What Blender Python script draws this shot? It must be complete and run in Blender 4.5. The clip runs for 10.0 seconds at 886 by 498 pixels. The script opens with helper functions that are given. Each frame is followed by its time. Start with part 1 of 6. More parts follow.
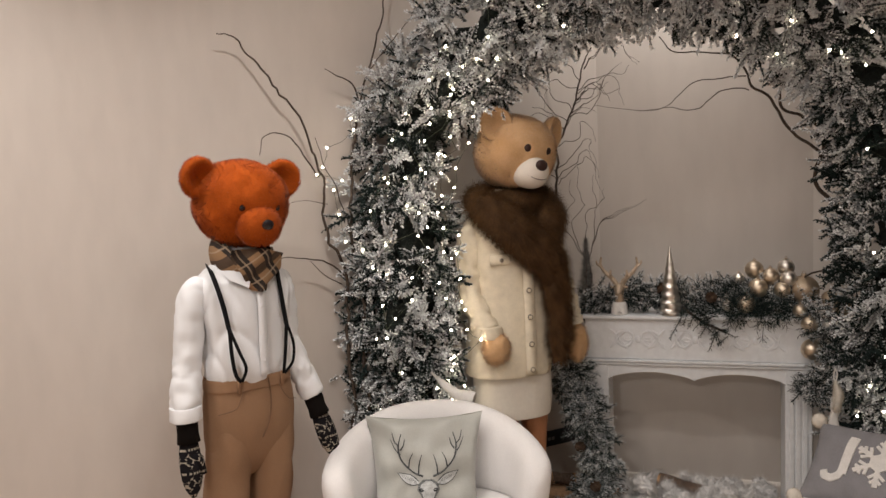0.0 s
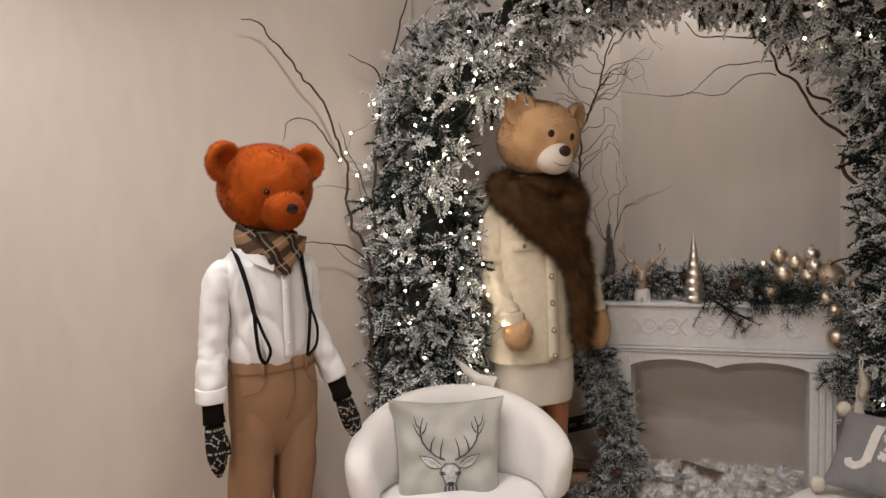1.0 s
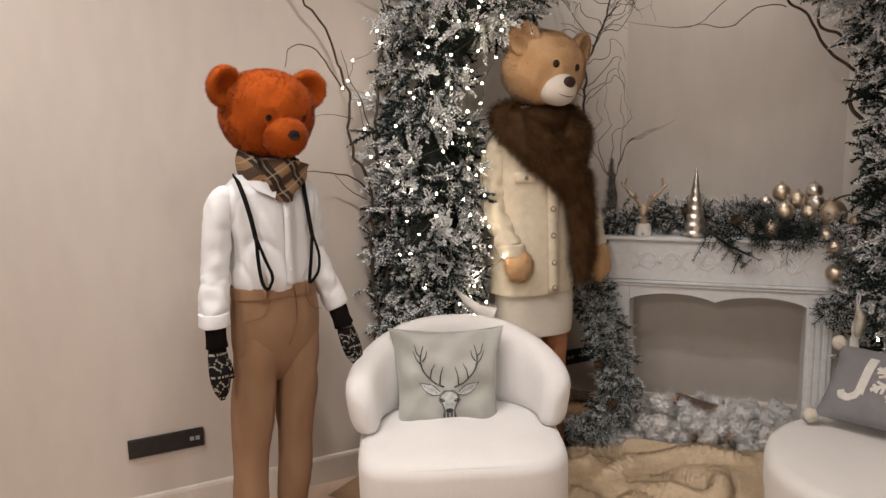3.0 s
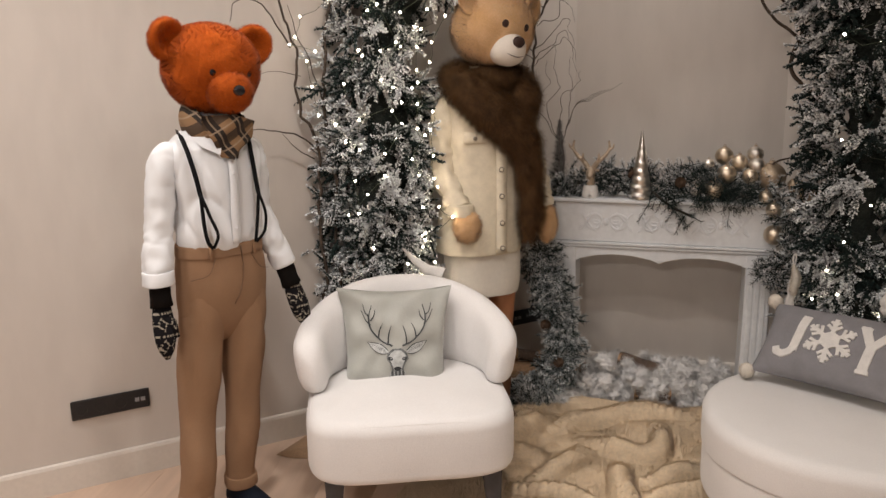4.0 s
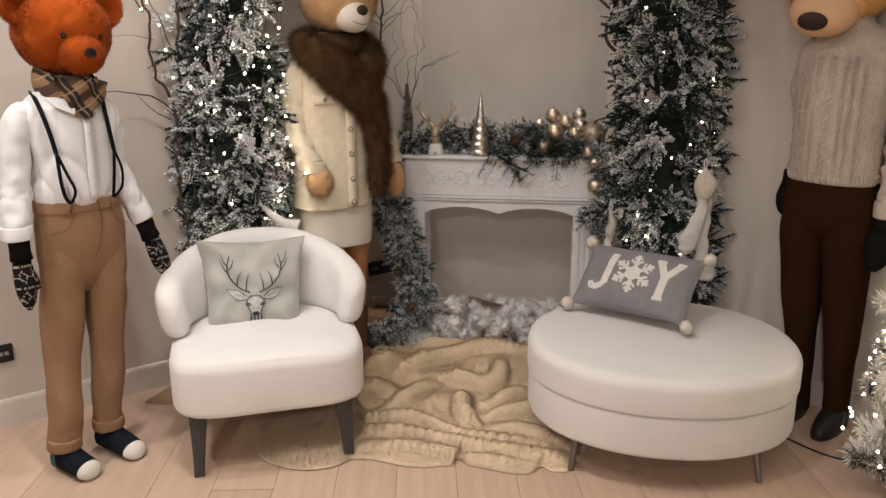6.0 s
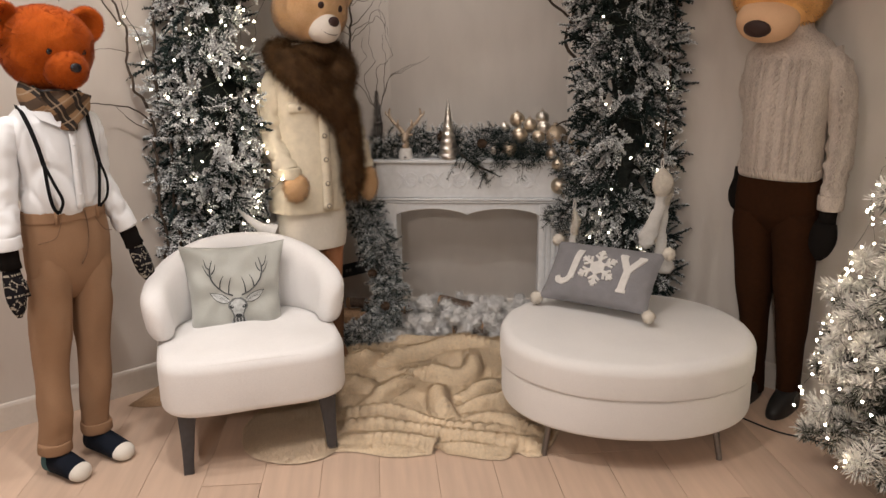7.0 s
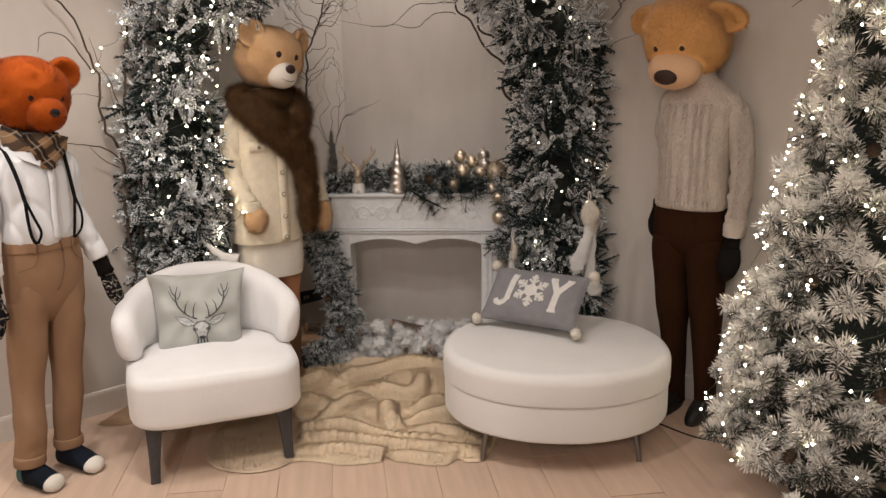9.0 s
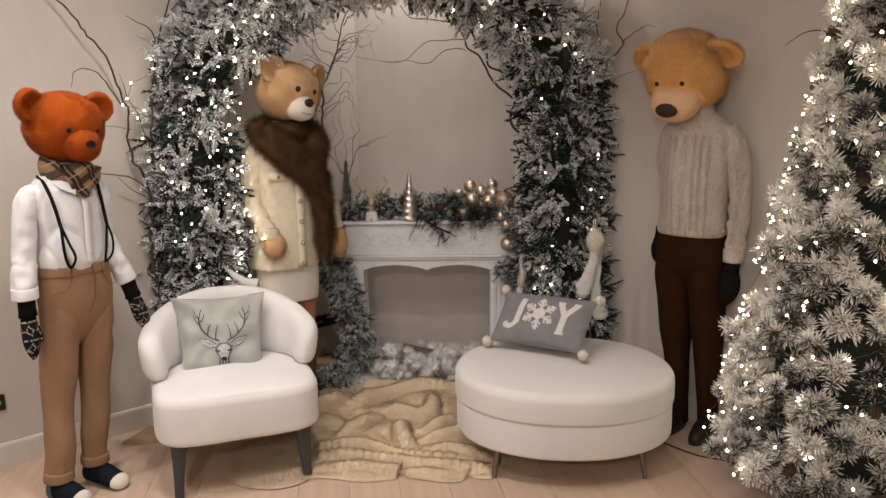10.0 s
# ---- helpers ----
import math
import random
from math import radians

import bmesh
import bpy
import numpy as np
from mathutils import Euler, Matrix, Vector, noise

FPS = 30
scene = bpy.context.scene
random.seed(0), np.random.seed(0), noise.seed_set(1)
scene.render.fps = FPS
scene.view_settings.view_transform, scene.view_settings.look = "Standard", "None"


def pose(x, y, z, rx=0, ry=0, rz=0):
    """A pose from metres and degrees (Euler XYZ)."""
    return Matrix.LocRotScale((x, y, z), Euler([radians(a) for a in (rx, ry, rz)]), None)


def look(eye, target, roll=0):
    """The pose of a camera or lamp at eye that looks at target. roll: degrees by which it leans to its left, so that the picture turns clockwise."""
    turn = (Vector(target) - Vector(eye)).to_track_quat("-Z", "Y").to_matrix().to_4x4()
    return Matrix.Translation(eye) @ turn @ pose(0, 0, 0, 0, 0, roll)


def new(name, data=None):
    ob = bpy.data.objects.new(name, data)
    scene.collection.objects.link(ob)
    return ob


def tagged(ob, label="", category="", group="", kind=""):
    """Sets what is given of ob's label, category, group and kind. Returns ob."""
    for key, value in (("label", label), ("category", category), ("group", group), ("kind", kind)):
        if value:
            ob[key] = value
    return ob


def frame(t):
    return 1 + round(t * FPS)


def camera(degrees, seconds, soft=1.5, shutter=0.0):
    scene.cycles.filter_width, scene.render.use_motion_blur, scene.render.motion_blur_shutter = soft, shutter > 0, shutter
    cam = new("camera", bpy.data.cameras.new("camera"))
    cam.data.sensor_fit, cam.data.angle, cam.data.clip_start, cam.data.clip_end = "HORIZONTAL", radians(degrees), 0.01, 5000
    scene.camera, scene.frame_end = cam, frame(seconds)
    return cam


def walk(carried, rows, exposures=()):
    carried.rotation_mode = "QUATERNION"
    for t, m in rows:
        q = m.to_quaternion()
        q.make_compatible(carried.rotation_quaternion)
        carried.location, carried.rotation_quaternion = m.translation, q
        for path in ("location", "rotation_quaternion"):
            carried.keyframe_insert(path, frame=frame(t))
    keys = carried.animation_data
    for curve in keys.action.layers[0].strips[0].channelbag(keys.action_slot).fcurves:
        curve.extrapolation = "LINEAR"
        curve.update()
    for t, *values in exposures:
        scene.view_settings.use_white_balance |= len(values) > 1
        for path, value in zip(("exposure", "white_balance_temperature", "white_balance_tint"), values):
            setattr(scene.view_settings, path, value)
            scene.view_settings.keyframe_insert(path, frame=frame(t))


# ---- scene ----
cam = camera(57.6, 10.0)
PATH = [
    (0, (0.12, 0.032, 1.655), (-0.481, 1.93, 1.468), -2.4),
    (0.5, (0.123, 0.029, 1.645), (-0.508, 1.917, 1.453), -2.4),
    (1, (0.118, 0.022, 1.64), (-0.534, 1.901, 1.429), -2.3),
    (1.5, (0.093, 0.037, 1.631), (-0.563, 1.911, 1.388), -2.1),
    (2, (0.096, 0.027, 1.621), (-0.561, 1.895, 1.345), -1.8),
    (2.5, (0.108, 0.02, 1.618), (-0.55, 1.882, 1.3), -1.5),
    (4, (0.126, 0.007, 1.581), (-0.405, 1.884, 1.139), -0.7),
    (4.5, (0.188, -0.012, 1.585), (-0.197, 1.891, 1.105), 0.2),
    (5, (0.271, -0.105, 1.582), (-0.052, 1.804, 1.078), 0.2),
    (5.5, (0.333, -0.194, 1.579), (0.049, 1.716, 1.059), 0.1),
    (7, (0.282, -0.425, 1.615), (0.136, 1.501, 1.098), -0.7),
    (7.5, (0.285, -0.519, 1.634), (0.192, 1.414, 1.129), -1.0),
    (8, (0.331, -0.588, 1.64), (0.264, 1.351, 1.153), -0.9),
    (8.5, (0.386, -0.689, 1.644), (0.315, 1.255, 1.181), -0.8),
    (9, (0.393, -0.763, 1.662), (0.331, 1.188, 1.227), -0.6),
    (9.5, (0.384, -0.83, 1.666), (0.313, 1.127, 1.26), -0.6),
    (10, (0.343, -0.93, 1.674), (0.28, 1.036, 1.312), -0.6),
]
walk(cam, [(t, look(eye, target, roll)) for t, eye, target, roll in PATH],
     [(0, -0.22), (2.5, -0.18), (4.5, -0.10), (5.5, -0.05), (8, -0.04), (10, -0.08)])

# ---- light ----
world = bpy.data.worlds.new("world")
scene.world = world
world.use_nodes = True
world.node_tree.nodes["Background"].inputs[0].default_value = (0.9, 0.85, 0.8, 1)
world.node_tree.nodes["Background"].inputs[1].default_value = 0.3


def overhead_lamp(x, y, watts, size, colour=(1.0, 0.925, 0.875), spread=170):
    data = bpy.data.lights.new("unseen_overhead_lamp", "AREA")
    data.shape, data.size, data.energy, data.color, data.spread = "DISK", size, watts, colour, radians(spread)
    ob = new("unseen_overhead_lamp", data)
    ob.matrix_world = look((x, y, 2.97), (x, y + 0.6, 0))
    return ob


overhead_lamp(-0.95, 2.10, 8.5, 0.08, spread=125)
overhead_lamp(0.05, 3.56, 11, 0.08)
overhead_lamp(1.10, 1.00, 6, 0.10, spread=150)
overhead_lamp(-0.05, 1.35, 10, 0.15, spread=115)
overhead_lamp(-1.10, 0.60, 11, 0.12, spread=130)
overhead_lamp(-1.95, 1.40, 12, 0.10, spread=110)
# added fill from behind the camera, brightens the fireplace recess; no known lamp
overhead_lamp(-0.4, -3.0, 84, 0.3)


# ---- materials ----
def material(name, colour, rough=0.8, metal=0.0, vary=0.12, scale=6.0, fine=60.0, bump=0.15, depth=0.004, second=None, spec=0.5,
             sheen=0.0, by_object=0.0, by_strand=0.0, stretch=(1, 1, 1), fine_mix=0.5):
    """A surface with colour that varies at two scales and with a fine relief."""
    mat = bpy.data.materials.new(name)
    mat.use_nodes = True
    nt = mat.node_tree
    N, Lk = nt.nodes, nt.links
    bsdf = N["Principled BSDF"]
    bsdf.inputs["Roughness"].default_value, bsdf.inputs["Metallic"].default_value = rough, metal
    bsdf.inputs["Specular IOR Level"].default_value = spec
    if sheen:
        bsdf.inputs["Sheen Weight"].default_value = sheen
        bsdf.inputs["Sheen Roughness"].default_value = 0.4
    tc, mp = N.new("ShaderNodeTexCoord"), N.new("ShaderNodeMapping")
    mp.inputs["Scale"].default_value = stretch
    Lk.new(tc.outputs["Object"], mp.inputs[0])
    big, small = N.new("ShaderNodeTexNoise"), N.new("ShaderNodeTexNoise")
    big.inputs["Scale"].default_value, small.inputs["Scale"].default_value = scale, fine
    big.inputs["Detail"].default_value = small.inputs["Detail"].default_value = 4
    Lk.new(mp.outputs[0], big.inputs[0]), Lk.new(mp.outputs[0], small.inputs[0])
    mix = N.new("ShaderNodeMix")
    mix.data_type = "FLOAT"
    mix.inputs[0].default_value = fine_mix
    Lk.new(big.outputs[0], mix.inputs[2]), Lk.new(small.outputs[0], mix.inputs[3])
    ramp = N.new("ShaderNodeValToRGB")
    other = second or tuple(c * (1 - 3 * vary) for c in colour)
    ramp.color_ramp.elements[0].position, ramp.color_ramp.elements[1].position = 0.32, 0.62
    ramp.color_ramp.elements[0].color, ramp.color_ramp.elements[1].color = (*other, 1), (*colour, 1)
    Lk.new(mix.outputs[0], ramp.inputs[0])
    out = ramp.outputs[0]
    if by_object:
        info, hsv, mr = N.new("ShaderNodeObjectInfo"), N.new("ShaderNodeHueSaturation"), N.new("ShaderNodeMapRange")
        mr.inputs[3].default_value, mr.inputs[4].default_value = 1 - by_object, 1 + by_object
        Lk.new(info.outputs["Random"], mr.inputs[0]), Lk.new(mr.outputs[0], hsv.inputs["Value"]), Lk.new(out, hsv.inputs["Color"])
        out = hsv.outputs[0]
    if by_strand:
        geo, hsv, mr = N.new("ShaderNodeNewGeometry"), N.new("ShaderNodeHueSaturation"), N.new("ShaderNodeMapRange")
        mr.inputs[3].default_value, mr.inputs[4].default_value = 1 - by_strand, 1 + by_strand
        Lk.new(geo.outputs["Random Per Island"], mr.inputs[0]), Lk.new(mr.outputs[0], hsv.inputs["Value"]), Lk.new(out, hsv.inputs["Color"])
        out = hsv.outputs[0]
    Lk.new(out, bsdf.inputs["Base Color"])
    bp = N.new("ShaderNodeBump")
    bp.inputs["Strength"].default_value, bp.inputs["Distance"].default_value = bump, depth
    Lk.new(small.outputs[0], bp.inputs["Height"]), Lk.new(bp.outputs[0], bsdf.inputs["Normal"])
    return mat


def flocked(name, green, snow, low=0.25, high=0.8):
    """Needles, green at the root and flocked with white where the attribute says so, a little different on every needle."""
    mat = bpy.data.materials.new(name)
    mat.use_nodes = True
    N, Lk = mat.node_tree.nodes, mat.node_tree.links
    bsdf = N["Principled BSDF"]
    bsdf.inputs["Roughness"].default_value = 0.85
    bsdf.inputs["Specular IOR Level"].default_value = 0.25
    at, geo, add, ramp = N.new("ShaderNodeAttribute"), N.new("ShaderNodeNewGeometry"), N.new("ShaderNodeMath"), N.new("ShaderNodeValToRGB")
    at.attribute_name = "flock"
    add.operation = "MULTIPLY_ADD"
    add.inputs[1].default_value = 0.16
    Lk.new(geo.outputs["Random Per Island"], add.inputs[0]), Lk.new(at.outputs["Fac"], add.inputs[2]), Lk.new(add.outputs[0], ramp.inputs[0])
    e = ramp.color_ramp.elements
    e[0].position, e[0].color, e[1].position, e[1].color = low, (*green, 1), high, (*snow, 1)
    Lk.new(ramp.outputs[0], bsdf.inputs["Base Color"])
    return mat


def glow(name, colour, strength):
    mat = bpy.data.materials.new(name)
    mat.use_nodes = True
    b = mat.node_tree.nodes["Principled BSDF"]
    b.inputs["Base Color"].default_value = (*colour, 1)
    b.inputs["Emission Color"].default_value = (*colour, 1)
    b.inputs["Emission Strength"].default_value = strength
    return mat


def banded(name, base, marks, axis, period, width, more=(), rough=0.9, turn=0):
    """Cloth with woven stripes: rows of (colour, axis, period, share, shift) laid over the base colour."""
    mat = bpy.data.materials.new(name)
    mat.use_nodes = True
    N, Lk = mat.node_tree.nodes, mat.node_tree.links
    bsdf = N["Principled BSDF"]
    bsdf.inputs["Roughness"].default_value = rough
    tc, sep = N.new("ShaderNodeTexCoord"), N.new("ShaderNodeSeparateXYZ")
    mp = N.new("ShaderNodeMapping")
    mp.inputs["Rotation"].default_value = (0, radians(turn), 0)
    Lk.new(tc.outputs["Object"], mp.inputs[0]), Lk.new(mp.outputs[0], sep.inputs[0])
    rgb = N.new("ShaderNodeRGB")
    rgb.outputs[0].default_value = (*base, 1)
    out = rgb.outputs[0]
    for colour, ax, per, share, shift, amount in ((marks, axis, period, width, 0.0, 1.0), *more):
        m1, m2, m3, mx = N.new("ShaderNodeMath"), N.new("ShaderNodeMath"), N.new("ShaderNodeMath"), N.new("ShaderNodeMix")
        m1.operation, m2.operation, m3.operation = "MULTIPLY_ADD", "FRACT", "LESS_THAN"
        m1.inputs[1].default_value, m1.inputs[2].default_value, m3.inputs[1].default_value = 1 / per, shift + 50, share
        Lk.new(sep.outputs[ax], m1.inputs[0]), Lk.new(m1.outputs[0], m2.inputs[0]), Lk.new(m2.outputs[0], m3.inputs[0])
        sc = N.new("ShaderNodeMath")
        sc.operation = "MULTIPLY"
        sc.inputs[1].default_value = amount
        Lk.new(m3.outputs[0], sc.inputs[0])
        mx.data_type = "RGBA"
        Lk.new(sc.outputs[0], mx.inputs[0]), Lk.new(out, mx.inputs[6])
        mx.inputs[7].default_value = (*colour, 1)
        out = mx.outputs[2]
    Lk.new(out, bsdf.inputs["Base Color"])
    n, bp = N.new("ShaderNodeTexNoise"), N.new("ShaderNodeBump")
    n.inputs["Scale"].default_value, bp.inputs["Strength"].default_value, bp.inputs["Distance"].default_value = 220, 0.4, 0.004
    Lk.new(tc.outputs["Object"], n.inputs[0]), Lk.new(n.outputs[0], bp.inputs["Height"]), Lk.new(bp.outputs[0], bsdf.inputs["Normal"])
    return mat


def knit_motif(name, base, pale):
    """Black knitting with pale bands and small motifs between them."""
    mat = bpy.data.materials.new(name)
    mat.use_nodes = True
    N, Lk = mat.node_tree.nodes, mat.node_tree.links
    bsdf = N["Principled BSDF"]
    bsdf.inputs["Roughness"].default_value, bsdf.inputs["Specular IOR Level"].default_value = 0.95, 0.1
    tc, sep = N.new("ShaderNodeTexCoord"), N.new("ShaderNodeSeparateXYZ")
    Lk.new(tc.outputs["Object"], sep.inputs[0])

    def calc(op, a, b=None, c=None):
        n = N.new("ShaderNodeMath")
        n.operation = op
        for k, v in enumerate((a, b, c)):
            if v is None:
                continue
            if isinstance(v, (int, float)):
                n.inputs[k].default_value = v
            else:
                Lk.new(v, n.inputs[k])
        return n.outputs[0]

    x, z = calc("ADD", sep.outputs[0], sep.outputs[1]), sep.outputs[2]
    f = calc("FRACT", calc("MULTIPLY_ADD", z, 1 / 0.075, 40.2))
    line = calc("LESS_THAN", f, 0.10)
    stitch = calc("GREATER_THAN", calc("SINE", calc("MULTIPLY", x, 620)), -0.3)
    diamond = calc("ADD", calc("ABSOLUTE", calc("SINE", calc("MULTIPLY", x, 92))), calc("ABSOLUTE", calc("MULTIPLY_ADD", f, 3.0, -1.75)))
    motif = calc("COMPARE", diamond, 0.85, 0.20)
    dots = calc("GREATER_THAN", calc("MULTIPLY", calc("SINE", calc("MULTIPLY", x, 420)), calc("SINE", calc("MULTIPLY", z, 420))), -0.1)
    amount = calc("MAXIMUM", calc("MULTIPLY", line, stitch), calc("MULTIPLY", motif, dots))
    mx = N.new("ShaderNodeMix")
    mx.data_type = "RGBA"
    mx.inputs[6].default_value, mx.inputs[7].default_value = (*base, 1), (*pale, 1)
    Lk.new(amount, mx.inputs[0]), Lk.new(mx.outputs[2], bsdf.inputs["Base Color"])
    return mat


M_WALL = material("wall_paint", (0.60, 0.55, 0.50), 0.75, vary=0.03, scale=1.2, fine=14, bump=0.12, depth=0.003, stretch=(1, 1, 0.35), spec=0.3)
M_CEIL = material("ceiling_paint", (0.75, 0.72, 0.68), 0.9, vary=0.02)
M_BASE = material("skirting_paint", (0.66, 0.61, 0.55), 0.5, vary=0.03, bump=0.05)
M_OAK = material("oak_plank", (0.62, 0.455, 0.345), 0.42, vary=0.07, scale=2.0, fine=26, bump=0.06, depth=0.002, stretch=(1.0, 0.08, 1.0), by_object=0.06)
M_JOINT = material("floor_joint", (0.52, 0.375, 0.28), 0.9)
M_BLACK = material("black_plastic", (0.012, 0.012, 0.014), 0.35, vary=0.1, bump=0.02)
M_SOCKET = material("grey_socket_face", (0.30, 0.30, 0.31), 0.4)
M_WHITEWOOD = material("white_painted_wood", (0.76, 0.78, 0.80), 0.45, vary=0.04, scale=5, fine=40, bump=0.08, depth=0.002)
M_BOUCLE = material("off_white_velvet", (0.78, 0.765, 0.755), 0.9, vary=0.035, scale=5, fine=240, bump=0.25, depth=0.003, sheen=0.25)
M_OTTO = material("cream_linen", (0.76, 0.742, 0.725), 0.9, vary=0.035, scale=4, fine=280, bump=0.3, depth=0.003, sheen=0.2)
M_LEGGREY = material("grey_wood_leg", (0.05, 0.047, 0.05), 0.45, vary=0.1)
M_STEEL = material("dark_steel", (0.25, 0.24, 0.24), 0.3, metal=1.0, vary=0.05)
M_SAGE = material("sage_grey_velvet", (0.42, 0.425, 0.39), 0.6, vary=0.06, scale=7, fine=300, bump=0.2, depth=0.002, sheen=0.5)
M_INK = material("charcoal_print", (0.045, 0.05, 0.055), 0.9)
M_INKGREY = material("grey_print", (0.20, 0.21, 0.21), 0.9, vary=0.2, fine=260)
M_PALE = material("pale_print", (0.60, 0.62, 0.61), 0.9, vary=0.15, scale=60, fine=400)
M_GREYKNIT = material("grey_wool", (0.25, 0.245, 0.26), 0.95, vary=0.08, scale=18, fine=420, bump=0.4, depth=0.003)
M_FELT = material("white_felt", (0.74, 0.72, 0.69), 0.95, vary=0.06, scale=40, fine=300, bump=0.5, depth=0.004)
M_POMPOM = material("cream_wool", (0.76, 0.70, 0.61), 0.95, vary=0.08, scale=60, fine=260, bump=0.6, depth=0.004)
M_FURBEIGE = material("beige_fake_fur", (0.86, 0.70, 0.50), 0.8, by_strand=0.10, vary=0.10, scale=6, fine=90, bump=0.3, depth=0.005, sheen=0.3, spec=0.2)
M_FURPALE = material("pale_sheepskin", (0.74, 0.61, 0.46), 0.9, by_strand=0.08, vary=0.06, scale=8, fine=150, bump=0.3, depth=0.006, spec=0.2)
M_SNOW = material("wadding_snow", (0.90, 0.885, 0.87), 0.95, vary=0.05, scale=14, fine=90, bump=0.5, depth=0.01)
M_BARK = material("birch_bark", (0.16, 0.11, 0.08), 0.9, vary=0.2, scale=20, fine=90, bump=0.7, depth=0.006)
M_LOGEND = material("cut_wood", (0.55, 0.34, 0.19), 0.8, vary=0.12, scale=30, fine=120, bump=0.3)
M_TWIG = material("willow_bark", (0.075, 0.052, 0.036), 0.75, vary=0.2, scale=30, fine=160, bump=0.5, depth=0.002)
M_TRUNK = material("artificial_bark", (0.05, 0.042, 0.035), 0.9, vary=0.2)
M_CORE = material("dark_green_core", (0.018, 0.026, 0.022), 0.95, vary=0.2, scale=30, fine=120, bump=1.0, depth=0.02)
M_WIRE = material("clear_wire", (0.10, 0.12, 0.08), 0.4, vary=0.1)
M_BULB = glow("warm_bulb", (1.0, 0.84, 0.62), 42.0)
M_NEEDLE = flocked("flocked_fir", (0.013, 0.024, 0.022), (0.80, 0.82, 0.83), 0.30, 0.80)
M_NEEDLE_TREE = flocked("snowy_pine", (0.030, 0.034, 0.026), (0.86, 0.84, 0.79), 0.20, 0.72)
M_NEEDLE_PALE = flocked("frosted_garland", (0.030, 0.046, 0.042), (0.62, 0.65, 0.66), 0.25, 0.9)
M_CONE = material("pine_cone", (0.13, 0.08, 0.05), 0.9, vary=0.2, bump=0.4)
M_GOLD = material("satin_gold", (0.70, 0.60, 0.47), 0.38, metal=1.0, vary=0.05, bump=0.05)
M_GOLDMATT = material("matt_gold", (0.52, 0.42, 0.31), 0.5, metal=0.85, vary=0.08, fine=200, bump=0.2)
M_MERCURY = material("mercury_glass", (0.88, 0.84, 0.78), 0.30, metal=1.0, vary=0.12, scale=25, fine=60, bump=0.3, depth=0.004)
M_ANTIQUE = material("antique_champagne", (0.60, 0.48, 0.36), 0.4, metal=0.6, vary=0.15, scale=30)
M_FROST = material("frosted_bristle", (0.28, 0.26, 0.24), 0.9, vary=0.2, scale=40)
M_CLOTH = material("brown_cloth", (0.30, 0.19, 0.11), 0.9, vary=0.12, scale=10, fine=200, bump=0.3)
# clothes and plush of the mannequins
M_RUST = material("rust_plush", (0.54, 0.108, 0.009), 0.85, second=(0.36, 0.060, 0.004), scale=11, fine=240, bump=0.3, depth=0.004, sheen=0.10, by_strand=0.16, spec=0.2)
M_HONEY = material("honey_plush", (0.76, 0.52, 0.30), 0.85, by_strand=0.08, second=(0.60, 0.36, 0.17), scale=12, fine=240, bump=0.25, depth=0.004, sheen=0.3, spec=0.2)
M_AMBER = material("amber_plush", (0.86, 0.50, 0.20), 0.85, by_strand=0.08, second=(0.74, 0.40, 0.14), scale=12, fine=240, bump=0.25, depth=0.004, sheen=0.3, spec=0.2)
M_CREAMPLUSH = material("cream_plush", (0.80, 0.74, 0.66), 0.9, vary=0.04, scale=20, fine=240, bump=0.3)
M_PEACH = material("peach_plush", (0.74, 0.47, 0.28), 0.85, vary=0.03, scale=20, fine=240, bump=0.2)
M_NOSE = material("black_nose", (0.012, 0.01, 0.012), 0.12, vary=0.1, bump=0.02)
M_BROWNNOSE = material("brown_nose", (0.035, 0.012, 0.008), 0.6, vary=0.1)
M_SHIRT = material("white_cotton", (0.76, 0.77, 0.785), 0.8, vary=0.02, scale=7, fine=420, bump=0.1, depth=0.001)
M_TAN = material("tan_cotton_twill", (0.27, 0.155, 0.085), 0.9, vary=0.05, scale=6, fine=300, bump=0.2, depth=0.003)
M_SEAM = material("dark_tan_seam", (0.15, 0.082, 0.045), 0.9)
M_STRAP = material("black_elastic", (0.008, 0.008, 0.009), 0.8, spec=0.1, vary=0.1)
M_PLAID = banded("brown_check_cloth", (0.020, 0.014, 0.011), (0.25, 0.145, 0.072), 0, 0.072, 0.58,
                 (((0.030, 0.020, 0.015), 2, 0.068, 0.45, 0.2, 0.8), ((0.34, 0.25, 0.17), 0, 0.072, 0.07, 0.25, 0.7), ((0.34, 0.25, 0.17), 2, 0.068, 0.07, 0.45, 0.7)), turn=32)
M_MITT = knit_motif("patterned_black_knit", (0.012, 0.011, 0.013), (0.36, 0.32, 0.26))
M_SOCK = material("navy_knit", (0.009, 0.012, 0.020), 0.95, spec=0.15, vary=0.1, fine=300, bump=0.4)
M_SOCKTOE = material("white_knit_toe", (0.72, 0.68, 0.61), 0.95, vary=0.06, fine=300, bump=0.4)
M_TEAL = material("teal_knit", (0.05, 0.13, 0.14), 0.95, vary=0.08, fine=300, bump=0.4)
M_COAT = material("cream_wool_coat", (0.74, 0.66, 0.51), 0.95, vary=0.06, scale=30, fine=320, bump=0.5, depth=0.004)
M_SKIRT = material("ivory_skirt", (0.72, 0.67, 0.59), 0.85, vary=0.03, scale=6, bump=0.2)
M_SKIN = material("tan_plastic", (0.42, 0.185, 0.09), 0.45, vary=0.04)
M_BOOT = material("brown_suede", (0.12, 0.055, 0.025), 0.9, vary=0.12)
M_DARKFUR = material("dark_brown_fur", (0.13, 0.066, 0.026), 0.6, by_strand=0.45, vary=0.2, scale=18, fine=160, bump=0.6, depth=0.008, spec=0.2)
